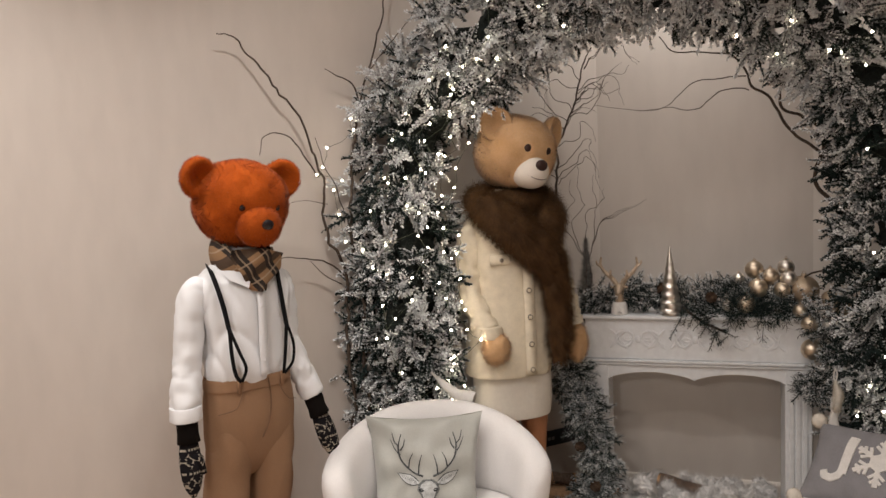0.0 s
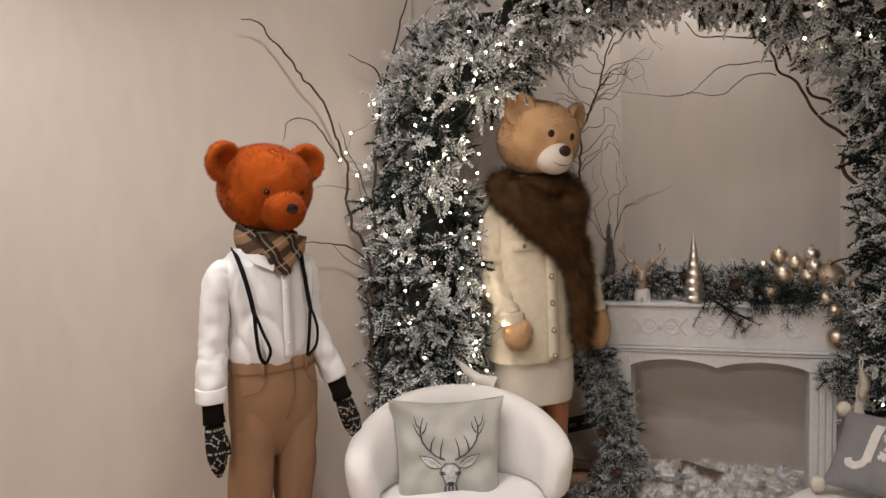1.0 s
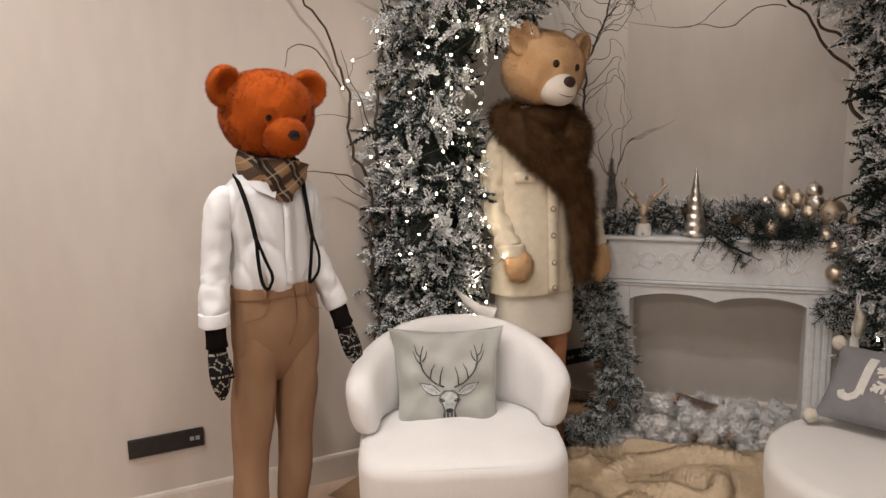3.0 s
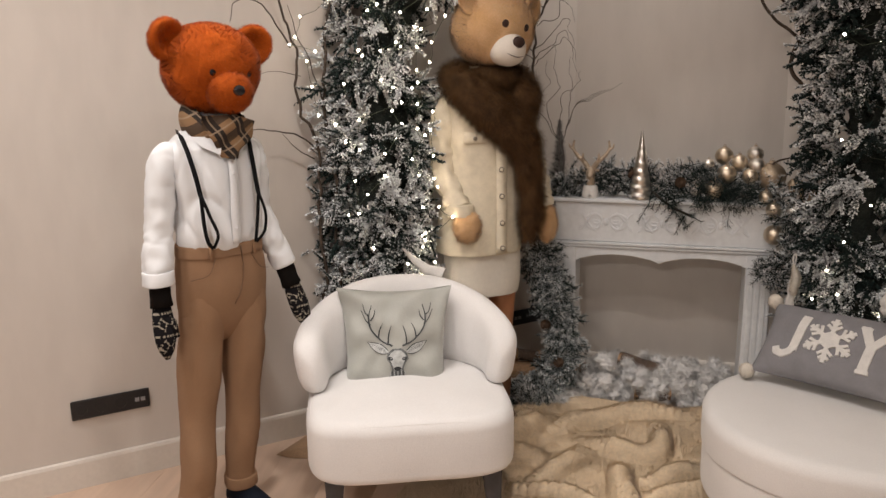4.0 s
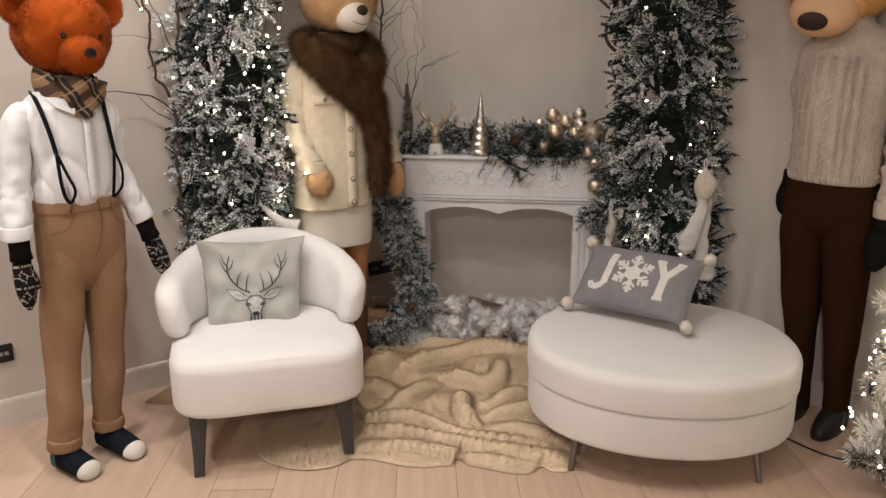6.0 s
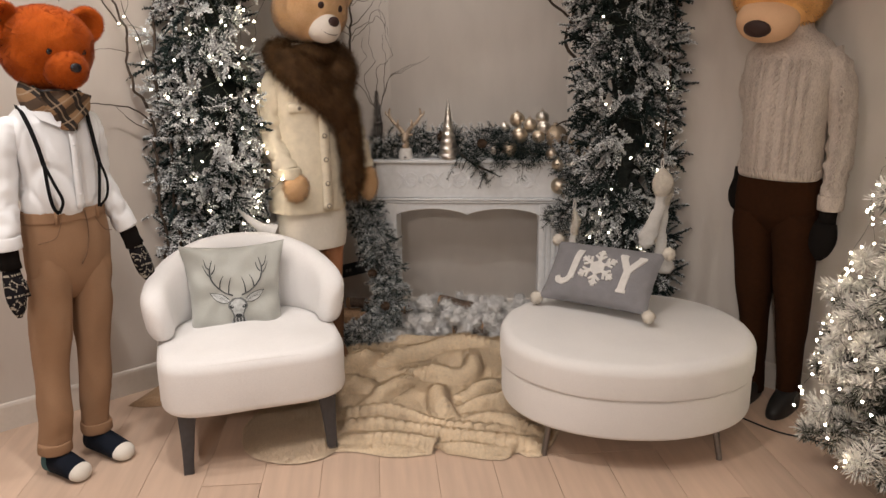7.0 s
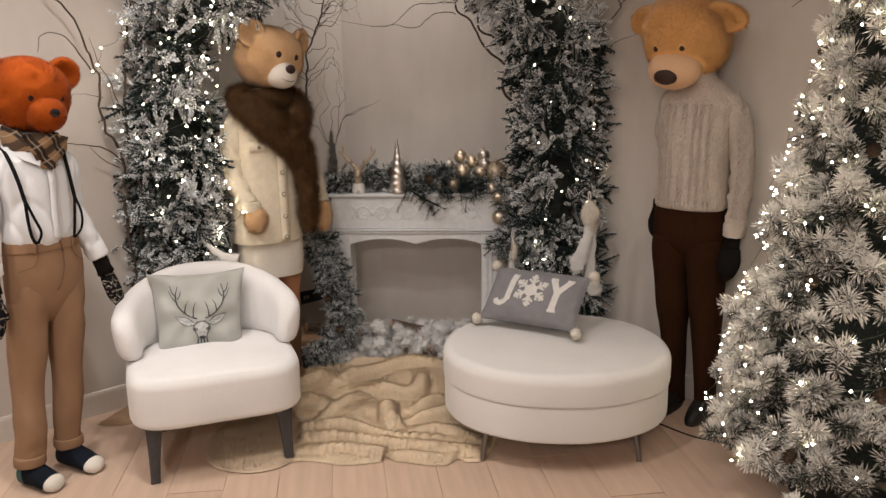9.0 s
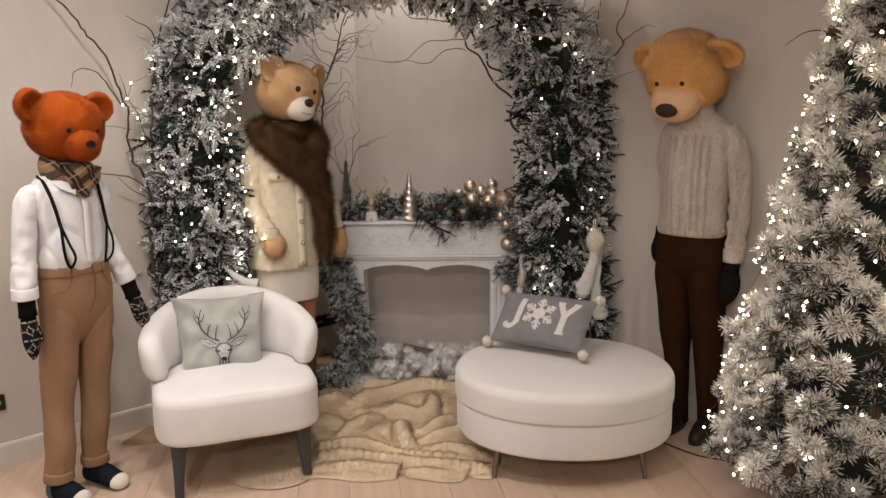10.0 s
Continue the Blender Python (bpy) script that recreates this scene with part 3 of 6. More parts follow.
def superellipse(cx, cy, rx, ry, power, count=56):
    pts = []
    for k in range(count):
        a = 2 * math.pi * k / count
        c, s = math.cos(a), math.sin(a)
        pts.append((cx + rx * math.copysign(abs(c) ** (2 / power), c), cy + ry * math.copysign(abs(s) ** (2 / power), s)))
    return pts


def armchair():
    ob = thing("armchair", pose(-0.646, 2.352, 0, 0, 0, 22), "off-white upholstered armchair with curved wrap-around back and grey wooden legs", "chair")
    s = Shape(M_BOUCLE)
    rounded_slab(s, superellipse(0.0, 0.265, 0.360, 0.325, 4.4, 64), 0.240, 0.456, M_BOUCLE, 0.050, crown=0.012,
                 sag=lambda p: 0.014 * (1 - (p.x / 0.35) ** 2) * (0.5 if p.z > 0.4 else 0.2) - 0.004 * noise.noise(Vector((p.x * 5, p.y * 5, p.z * 3))))
    seat = part("seat", s, ob)
    edge = superellipse(0.0, 0.265, 0.360 - 0.0155, 0.325 - 0.0155, 4.4, 96)
    part("piping", Shape(M_BOUCLE).tube([(x, y, 0.4425 + 0.007 * (1 - (x / 0.35) ** 2) - 0.004 * noise.noise(Vector((x * 5, y * 5, 1.3)))) for x, y in edge + edge[:1]], 0.0013, M_BOUCLE, 6, False), seat)
    # the back wraps round the seat; its wings flare and sink towards the front
    s = Shape(M_BOUCLE)
    rows, steps = [], 52
    for k in range(steps + 1):
        u = -1 + 2 * k / steps
        ang = u * radians(104)
        cx, cy = 0.335 * math.sin(ang), 0.285 + 0.285 * math.cos(ang)
        out = Vector((math.sin(ang), math.cos(ang) * 0.85, 0)).normalized()
        e = abs(u)
        sn = abs(math.sin(ang))
        top = 0.786 - 0.105 * sn**2.6 - 0.06 * e**6
        low = 0.470 - 0.02 * (1 - e) - 0.025 * e**3
        thick = 0.056
        if e > 0.86:
            q = (e - 0.86) / 0.14
            r = math.sqrt(max(0.0, 1 - q * q))
            mid = low + (top - low) * 0.42
            top, low, thick = mid + (top - mid) * (0.45 + 0.55 * r), mid + (low - mid) * (0.45 + 0.55 * r), thick * (0.15 + 0.85 * r)
        row = []
        for j in range(22):
            a = 2 * math.pi * j / 22
            c, q = math.cos(a), math.sin(a)
            zz = (top + low) / 2 + (top - low) / 2 * math.copysign(abs(q) ** 0.6, q)
            oo = thick * math.copysign(abs(c) ** 0.8, c) + (0.10 + 0.04 * e) * (zz - 0.5)
            row.append(Vector((cx, cy, zz)) + out * oo)
        rows.append(row)
    s.grid(rows, M_BOUCLE, True, (True, True))
    part("backrest", s, ob)
    for x in (-0.2, 0.2):
        part("back_support", Shape(M_BOUCLE).tube([(x, 0.49, 0.40), (x, 0.52, 0.55)], 0.022, M_BOUCLE, 10), ob)
    for x, y, lean in ((-0.277, 0.008, -0.02), (0.277, 0.008, 0.02), (-0.24, 0.52, -0.02), (0.24, 0.52, 0.02)):
        rows = []
        for k in range(6):
            u = k / 5
            w, d = 0.019 + 0.016 * u**1.6, 0.016 + 0.012 * u
            dx = x - lean * u * 0.6
            rows.append([(dx + a * w, y + b * d + (0.02 * u if y < 0.1 else -0.02 * u), 0.254 * u) for a, b in ((-1, -0.8), (-0.8, -1), (0.8, -1), (1, -0.8), (1, 0.8), (0.8, 1), (-0.8, 1), (-1, 0.8))])
        s = Shape(M_LEGGREY).grid(rows, M_LEGGREY, True, (True, True))
        part("leg", s, ob, "dark grey tapered wooden leg")
    return ob


armchair()


def pillow(s, w, h, d, mat, seed, pinch=0.10, fold=0.006, cols=40, taper=0.0):
    """A stuffed cushion standing in x and z, front towards -y; gives back its front surface."""
    def at(u, v, side):
        e = (1 - abs(u) ** 2.6) * (1 - abs(v) ** 2.6)
        inx = 1 - pinch * (1 - abs(v) ** 2) * abs(u) ** 3
        inz = 1 - pinch * (1 - abs(u) ** 2) * abs(v) ** 3
        y = d / 2 * max(0.0, e) ** 0.5
        r = math.hypot(u, v)
        wob = fold * noise.noise(Vector((u * 2.2 + seed, v * 2.2, side))) + fold * 0.8 * math.sin(7 * math.atan2(v, u + 0.13) + seed) * r * r * max(0.0, e) ** 0.4
        return Vector((u * w / 2 * inx * (1 + taper * v), side * y + wob * (1 if side < 0 else 0.4), v * h / 2 * inz))
    for side in (-1, 1):
        rows = [[at(-1 + 2 * a / cols, (-1 + 2 * b / cols) * -side, side) for a in range(cols + 1)] for b in range(cols + 1)]
        s.grid(rows, mat, False)
    return at


def deer_cushion():
    ob = thing("scatter_cushion", pose(-0.832, 2.718, 0.586, -17, 0, 18) @ pose(0, 0, 0, 0, 0, 0), "sage grey velvet cushion printed with a stag head", "cushion")
    s = Shape(M_SAGE)
    at = pillow(s, 0.405, 0.400, 0.15, M_SAGE, 3.0, fold=0.021, taper=0.07)
    cover = part("cover", s, ob)

    def on(x, z, lift=0.0015):
        p = at((1.12 * x + 0.010) / 0.1975, (1.03 * z + 0.010) / 0.20, -1)
        return p + Vector((0, -lift - 0.0016, 0))

    def line(pts, w0, w1, mat, shape):
        pts = curve([(x, z, 0) for x, z in pts], 5)
        left, right = [], []
        for k, (x, z, _) in enumerate(pts):
            a, b = pts[max(k - 1, 0)], pts[min(k + 1, len(pts) - 1)]
            d = Vector((b[0] - a[0], b[1] - a[1])).normalized()
            w = (w0 + (w1 - w0) * k / (len(pts) - 1)) / 2
            left.append(on(x - d.y * w, z + d.x * w)), right.append(on(x + d.y * w, z - d.x * w))
        shape.grid([left, right], mat, False)

    def patch(cx, cz, rx, rz, mat, shape, tilt=0.0, lift=0.0012):
        rows = []
        for f in (0.02, 0.25, 0.5, 0.75, 1.0):
            row = []
            for k in range(18):
                a = 2 * math.pi * k / 18
                x, z = f * rx * math.cos(a), f * rz * math.sin(a)
                row.append(on(cx + x * math.cos(tilt) - z * math.sin(tilt), cz + x * math.sin(tilt) + z * math.cos(tilt), lift))
            rows.append(row)
        shape.grid(rows, mat, True)

    s = Shape(M_INK, M_INKGREY)
    for f in (-1, 1):
        beam = [(0.016, -0.030), (0.050, -0.012), (0.082, 0.030), (0.088, 0.075), (0.078, 0.118)]
        line([(f * x, z) for x, z in beam], 0.0065, 0.0025, M_INK, s)
        line([(f * x + f * 0.0035, z + 0.002) for x, z in beam[:4]], 0.004, 0.002, M_INKGREY, s)
        for tine in ([(0.030, -0.024), (0.027, 0.010), (0.018, 0.042)], [(0.060, 0.0), (0.055, 0.028), (0.044, 0.050)],
                     [(0.084, 0.045), (0.100, 0.066), (0.112, 0.100)], [(0.088, 0.078), (0.100, 0.092), (0.106, 0.125)], [(0.083, 0.060), (0.072, 0.078), (0.068, 0.100)]):
            line([(f * x, z) for x, z in tine], 0.0048, 0.0016, M_INK, s)
    part("antler_print", s, cover, "charcoal printed antlers")
    s = Shape(M_PALE, M_INK, M_INKGREY)

    def face(half, mat, lift, x0=0.0):
        rows = []
        zs = np.linspace(half[0][0], half[-1][0], 28)
        for z in zs:
            w = np.interp(-z, [-h[0] for h in half], [h[1] for h in half])
            rows.append([on(x0 + w * (a / 5 - 1), z, lift) for a in range(11)])
        s.grid(rows, mat, False)

    for f in (-1, 1):
        upper = [(0.030, -0.046), (0.050, -0.026), (0.072, -0.018), (0.096, -0.014)]
        lower = [(0.030, -0.056), (0.052, -0.058), (0.076, -0.044), (0.096, -0.014)]
        up, lo = curve([(x, z, 0) for x, z in upper], 5), curve([(x, z, 0) for x, z in lower], 5)
        s.grid([[on(f * (a[0] + (b[0] - a[0]) * w), a[1] + (b[1] - a[1]) * w, 0.0014) for a, b in zip(up, lo)] for w in (0, 0.25, 0.5, 0.75, 1)], M_PALE, False)
        line([(f * x, z) for x, z in upper], 0.0032, 0.0016, M_INK, s)
        line([(f * x, z) for x, z in lower], 0.0026, 0.0016, M_INK, s)
        for k in range(7):
            line([(f * (0.036 + 0.007 * k), -0.053 + 0.0035 * k), (f * (0.046 + 0.006 * k), -0.036 + 0.003 * k)], 0.0022, 0.0008, M_INKGREY, s)
    face([(-0.040, 0.016), (-0.055, 0.031), (-0.075, 0.036), (-0.090, 0.026), (-0.110, 0.019), (-0.122, 0.020), (-0.135, 0.026), (-0.146, 0.030)], M_INKGREY, 0.0014)
    face([(-0.046, 0.010), (-0.058, 0.024), (-0.072, 0.029), (-0.090, 0.020), (-0.108, 0.0145), (-0.120, 0.012)], M_PALE, 0.0026)
    for k in range(70):
        a = k * 2.399
        r = 0.030 * math.sqrt((k + 0.5) / 70)
        x, z = r * math.cos(a), -0.068 + 0.9 * r * math.sin(a)
        line([(x, z + 0.005), (x * 1.08, z - 0.005)], 0.0022, 0.0008, M_INKGREY if k % 3 else M_INK, s)
    for k in range(18):
        x, z = -0.024 + 0.048 * (k % 9) / 8, -0.128 - 0.010 * (k // 9)
        line([(x, z + 0.005), (x * 1.04, z - 0.006)], 0.0035, 0.0012, (M_PALE, M_INK)[(k + k // 9) % 2], s)
    for f in (-1, 1):
        patch(f * 0.023, -0.075, 0.0085, 0.0062, M_INK, s, f * 0.5, 0.0036)
        patch(f * 0.021, -0.074, 0.002, 0.002, M_PALE, s, 0, 0.0046)
        line([(f * 0.028, -0.064), (f * 0.014, -0.070), (f * 0.012, -0.108)], 0.004, 0.0025, M_INK, s)
    patch(0, -0.113, 0.0125, 0.0085, M_INK, s, 0, 0.0036)
    part("stag_print", s, cover, "charcoal and white printed stag head")
    return ob


deer_cushion()


# ---- ottoman ----
def ottoman():
    ob = thing("ottoman", pose(0.792, 2.765, 0), "oval cream upholstered ottoman in two tiers on steel legs", "ottoman")
    s = Shape(M_OTTO)
    rounded_slab(s, superellipse(0, 0, 0.515, 0.455, 2.15, 72), 0.305, 0.441, M_OTTO, 0.046, crown=0.006, under=0.22,
                 sag=lambda p: 0.004 * noise.noise(Vector((p.x * 4, p.y * 4, 1))))
    part("seat_cushion", s, ob)
    s = Shape(M_OTTO)
    rounded_slab(s, superellipse(0, 0, 0.508, 0.448, 2.15, 72), 0.142, 0.3055, M_OTTO, 0.012, under=1.6,
                 sag=lambda p: 0.003 * noise.noise(Vector((p.x * 4, p.y * 4, 4))))
    part("base", s, ob)
    for a, b in ((-1, -1), (1, -1), (-1, 1), (1, 1)):
        s = Shape(M_STEEL).tube([(a * 0.338, b * 0.30, 0.0), (a * 0.338, b * 0.30, 0.012), (a * 0.315, b * 0.275, 0.16)], [0.0125, 0.0115, 0.0135], M_STEEL, 12)
        part("leg", s, ob, "slanted steel leg")
    return ob


ottoman()


def joy_cushion():
    ob = thing("lettered_cushion", pose(0.710, 2.950, 0.592, -44, 0, -31.5) @ pose(0, 0, 0, 0, -1.3, 0), "grey wool cushion with white felt lettering and corner pompoms", "cushion")
    W, H = 0.50, 0.295
    s = Shape(M_GREYKNIT)
    at = pillow(s, W, H, 0.13, M_GREYKNIT, 7.0, 0.05, 0.005)
    cover = part("cover", s, ob)

    def on(x, z, lift):
        return at(2 * x / W, 2 * z / H, -1) + Vector((0, -lift, 0))

    def stroke(shape, pts, w):
        for k in range(len(pts) - 1):
            a, b = Vector(pts[k]), Vector(pts[k + 1])
            d = (b - a).normalized()
            n = Vector((-d.y, d.x)) * w / 2
            a2, b2 = a - d * w * 0.12, b + d * w * 0.12
            c = 6
            rows = []
            for lift, g in ((0.0, 1.0), (0.0055, 1.0), (0.0065, 0.8)):
                ring = [a2.lerp(b2, j / c) - n * g for j in range(c + 1)] + [b2.lerp(a2, j / c) + n * g for j in range(c + 1)]
                rows.append([on(p.x, p.y, lift) for p in ring])
            shape.grid(rows, M_FELT, True)
            mid = [[on(p.x, p.y, 0.0065) for p in (a2.lerp(b2, j / c) - n * 0.8, a2.lerp(b2, j / c) + n * 0.8)] for j in range(c + 1)]
            shape.grid(mid, M_FELT, False)

    s = Shape(M_FELT)
    stroke(s, [(-0.098, 0.083), (-0.108, -0.055)], 0.032)
    stroke(s, [(-0.106, -0.040), (-0.118, -0.066), (-0.142, -0.078), (-0.168, -0.070), (-0.172, -0.055)], 0.026)
    part("letter_j", s, cover, "white felt letter J")
    s = Shape(M_FELT)
    stroke(s, [(0.098, 0.082), (0.135, 0.010)], 0.030)
    stroke(s, [(0.185, 0.082), (0.135, 0.010)], 0.026)
    stroke(s, [(0.135, 0.016), (0.128, -0.080)], 0.032)
    stroke(s, [(0.085, 0.084), (0.118, 0.080)], 0.014)
    stroke(s, [(0.168, 0.082), (0.198, 0.084)], 0.014)
    stroke(s, [(0.110, -0.083), (0.148, -0.081)], 0.014)
    part("letter_y", s, cover, "white felt letter Y")
    s = Shape(M_FELT)
    cx, cz = 0.002, 0.006
    for k in range(6):
        a = math.pi * k / 3 + 0.52
        c, q = math.cos(a), math.sin(a)
        stroke(s, [(cx, cz), (cx + 0.086 * c, cz + 0.086 * q)], 0.016)
        for r, l in ((0.040, 0.030), (0.062, 0.020)):
            for f in (-0.9, 0.9):
                stroke(s, [(cx + r * c, cz + r * q), (cx + r * c + l * math.cos(a + f), cz + r * q + l * math.sin(a + f))], 0.011)
        stroke(s, [(cx + 0.028 * math.cos(a + 0.52), cz + 0.028 * math.sin(a + 0.52)), (cx, cz)], 0.030)
    part("snowflake_applique", s, cover, "white felt snowflake")
    for u, v in ((-1, -1), (1, -1), (-1, 1), (1, 1)):
        s = Shape(M_POMPOM).ball((u * (W / 2 + 0.008), 0, v * (H / 2 + 0.004)), 0.027, M_POMPOM, 16, 10, lump=0.15, freq=20)
        p, n = s.sample(500, [M_POMPOM], 5)
        s.hairs(p, n, 0.007, 0.0016, M_POMPOM, (0, 0, 0), 0.6)
        part("pompom", s, ob, "cream wool pompom")
    return ob


joy_cushion()


# ---- fur throws on the floor ----
# folds of the throw: points along each ridge, its half width and height
FOLDS = (
    (((-0.40, 2.53), (-0.11, 2.50), (0.09, 2.46), (0.30, 2.48)), 0.034, 0.034),
    (((-0.42, 2.65), (-0.10, 2.59), (0.16, 2.54), (0.42, 2.52)), 0.036, 0.044),
    (((-0.44, 2.74), (-0.15, 2.70), (0.05, 2.62), (0.40, 2.60)), 0.036, 0.046),
    (((-0.30, 2.79), (-0.22, 2.88), (-0.15, 3.05)), 0.050, 0.062),
    (((0.00, 2.94), (0.02, 2.80), (0.08, 2.69)), 0.052, 0.070),
    (((-0.28, 3.20), (-0.17, 3.32), (0.02, 3.42), (0.26, 3.44)), 0.058, 0.072),
    (((-0.15, 3.11), (0.00, 3.06), (0.13, 3.12), (0.15, 3.28)), 0.050, 0.066),
    (((0.09, 2.90), (0.19, 2.95), (0.34, 3.01)), 0.038, 0.056),
    (((0.10, 2.80), (0.21, 2.83), (0.42, 2.88)), 0.036, 0.050),
    (((0.14, 2.72), (0.29, 2.67), (0.44, 2.60)), 0.038, 0.048),
    (((-0.48, 2.98), (-0.36, 2.95), (-0.28, 2.98)), 0.046, 0.046),
    (((-0.33, 3.28), (-0.41, 3.14), (-0.52, 3.08)), 0.052, 0.052),
)


def fur_throw():
    s = Shape(M_FURBEIGE)
    nx, ny = 170, 170
    folds = [(np.array(curve([(*p, 0) for p in pts], 8))[:, :2], w, h) for pts, w, h in FOLDS]

    def height(x, y):
        v = (y - 2.43) / 1.25
        w = Vector((x * 3.1, y * 3.1, 3.0))
        wx, wy = x + 0.035 * noise.noise(w), y + 0.035 * noise.noise(w + Vector((5, 9, 2)))
        here, top = np.array((wx, wy)), 0.0
        for line, wide, high in folds:
            d2 = ((line - here) ** 2).sum(1)
            k = int(d2.argmin())
            fade = min(1.0, (min(k, len(line) - 1 - k) + 2) / 7)
            wide = wide * (1 + 0.35 * noise.noise(Vector((x * 5, y * 5, high * 90))))
            up = high * fade * math.sqrt(max(0.0, 1 - d2[k] / wide**2))
            top = max(top, up) + 0.25 * min(top, up)
        heap = max(0.0, min(1.0, (v - 0.15) / 0.25))
        soft = 0.5 + noise.noise(Vector((wx * 3.2, wy * 3.6, 21)))
        small = noise.noise(Vector((wx * 9.0, wy * 11.0, 4))) + 0.6 * abs(noise.noise(Vector((wx * 6.0 + wy * 3, wy * 7.0, 14))))
        back = 0.03 * max(0.0, min(1.0, (v - 0.45) / 0.5))
        return 0.012 + top + (0.006 + 0.045 * heap) * soft + (0.003 + 0.007 * heap) * small + back

    rows = []
    for b in range(ny + 1):
        v = b / ny
        row = []
        for a in range(nx + 1):
            u = a / nx
            x0 = -0.42 - 0.17 * v + 0.03 * math.sin(v * 9)
            x1 = 0.44 + 0.02 * math.sin(v * 11) + 0.18 * min(1, v * 2)
            front = 2.425 + 0.018 * math.sin(u * 14) + (0.045 * max(0, math.sin(u * 17 - 1.0)) ** 6 if u > 0.5 else 0)
            x = x0 + (x1 - x0) * u
            y = front + (3.56 - front) * v
            e = min(u, 1 - u, v * 1.6) * 14
            row.append(Vector((x, y, 0.003 + height(x, y) * min(1.0, e) ** 0.5)))
        rows.append(row)
    s.grid(rows, M_FURBEIGE, False)
    p, n = s.sample(110000, [M_FURBEIGE], 3)
    s.hairs(p, n, 0.015, 0.0012, M_FURBEIGE, (0.15, -0.5, 0.0), 0.35)
    solid("fur_throw", s, "crumpled beige fake fur throw on the floor", "throw")


fur_throw()


def sheepskin():
    s = Shape(M_FURPALE)
    rows = []
    for f in (0.0, 0.25, 0.5, 0.75, 0.92, 1.0):
        row = []
        for k in range(48):
            a = 2 * math.pi * k / 48
            r = 1 + 0.06 * noise.noise(Vector((2 * math.cos(a), 2 * math.sin(a), 3)))
            x, y = -0.56 + 0.245 * r * f * math.cos(a), 2.64 + 0.31 * r * f * math.sin(a)
            row.append(Vector((x, y, 0.006 + 0.026 * (1 - f**4) + 0.008 * noise.noise(Vector((x * 9, y * 9, 1))) * (1 - f))))
        rows.append(row)
    s.grid(list(reversed(rows)), M_FURPALE, True)
    p, n = s.sample(34000, [M_FURPALE], 9)
    s.hairs(p, np.abs(n), 0.014, 0.0013, M_FURPALE, (0, 0, 0), 0.9)
    solid("sheepskin_rug", s, "pale sheepskin lying under the armchair", "rug")


sheepskin()


def brown_cloth():
    s = Shape(M_CLOTH)
    rows = []
    for b in range(20):
        row = []
        for a in range(30):
            u, v = a / 29, b / 19
            x, y = -1.40 + 0.50 * u + 0.05 * v, 2.80 + 0.22 * v - 0.02 * math.sin(u * 9) + 0.06 * u
            e = min(u, 1 - u, v, 1 - v) * 8
            z = 0.003 + min(1, e) ** 0.6 * (0.018 + 0.05 * abs(noise.noise(Vector((x * 7, y * 7, 4)))))
            row.append(Vector((x, y, z)))
        rows.append(row)
    s.grid(rows, M_CLOTH, False)
    solid("brown_cloth", s, "crumpled brown cloth at the foot of the arch", "cloth")


brown_cloth()


# ---- mannequins ----
def head_pose(x, y, z, yaw, pitch=0, roll=0):
    return pose(x, y, z, 0, 0, yaw) @ pose(0, 0, 0, pitch, 0, 0) @ pose(0, 0, 0, 0, roll, 0)


def put(s, start, m):
    """Moves what was added to the shape since start."""
    for k in range(start, len(s.v)):
        s.v[k] = tuple(m @ Vector(s.v[k]))


def plush_head(s, m, plush, muzzle, rx, ry, rz, ear, ear_at, snout, snout_r, nose_mat, nose_r, nose_up, eyes, seed, hair=0.009, count=7000, flop=(0, 28, -14), wide=1.25, drop=0.0, flap=(1.0, 1.05), ear_y=0.01):
    """A plush bear head: ball, two cupped ears, muzzle, nose and eyes, facing -y."""
    v0, f0 = len(s.v), len(s.f)
    s.ball((0, 0, 0), (rx, ry, rz), plush, 36, 26, lump=0.05, freq=9, power=2.25)
    for f in (-1, 1):
        ex, ez = ear_at
        em = pose(f * ex, ear_y, ez, flop[0], f * flop[1], f * flop[2])
        rows = []
        for prof in ((0.0, 0.028), (0.35, 0.030), (0.7, 0.028), (0.93, 0.016), (1.0, 0.0), (0.93, -0.014), (0.7, -0.012), (0.35, 0.0), (0.0, 0.006)):
            r, d = prof
            rows.append([em @ Vector((ear * flap[0] * max(r, 0.01) * math.cos(a), d, ear * flap[1] * max(r, 0.01) * math.sin(a))) for a in np.linspace(0, 2 * math.pi, 25)[:-1]])
        s.grid(rows, plush, True)
    sm = Vector((0, -snout, -0.22 * rz - 0.01 - drop))
    s.ball(sm, snout_r, muzzle, 26, 18, power=2.15)
    p, n = s.sample(count, [plush], seed, f0)
    for f in (-1, 1):
        ex, ey, ez, er = eyes
        s.ball((f * ex, ey, ez), (er, er * 0.6, er), nose_mat, 12, 8)
    ny = -snout - snout_r[1] * 0.93
    s.ball((0, ny, sm.z + nose_up), (nose_r * wide, nose_r * 0.7, nose_r), nose_mat, 14, 10)
    if muzzle is not plush:
        # no pile over the short-haired muzzle and the eyes
        near = (((p - np.array(sm)) / (np.array(snout_r) + hair * 1.3)) ** 2).sum(1) > 1
        for f in (-1, 1):
            near &= np.linalg.norm(p - np.array((f * eyes[0], eyes[1], eyes[2] + 0.6 * hair)), axis=1) > eyes[3] + hair * 0.25
        p, n = p[near], n[near]
    s.hairs(p, n, hair, 0.0021, plush, (0, 0, -0.5), 0.4, seed)
    put(s, v0, m)
    return sm, ny


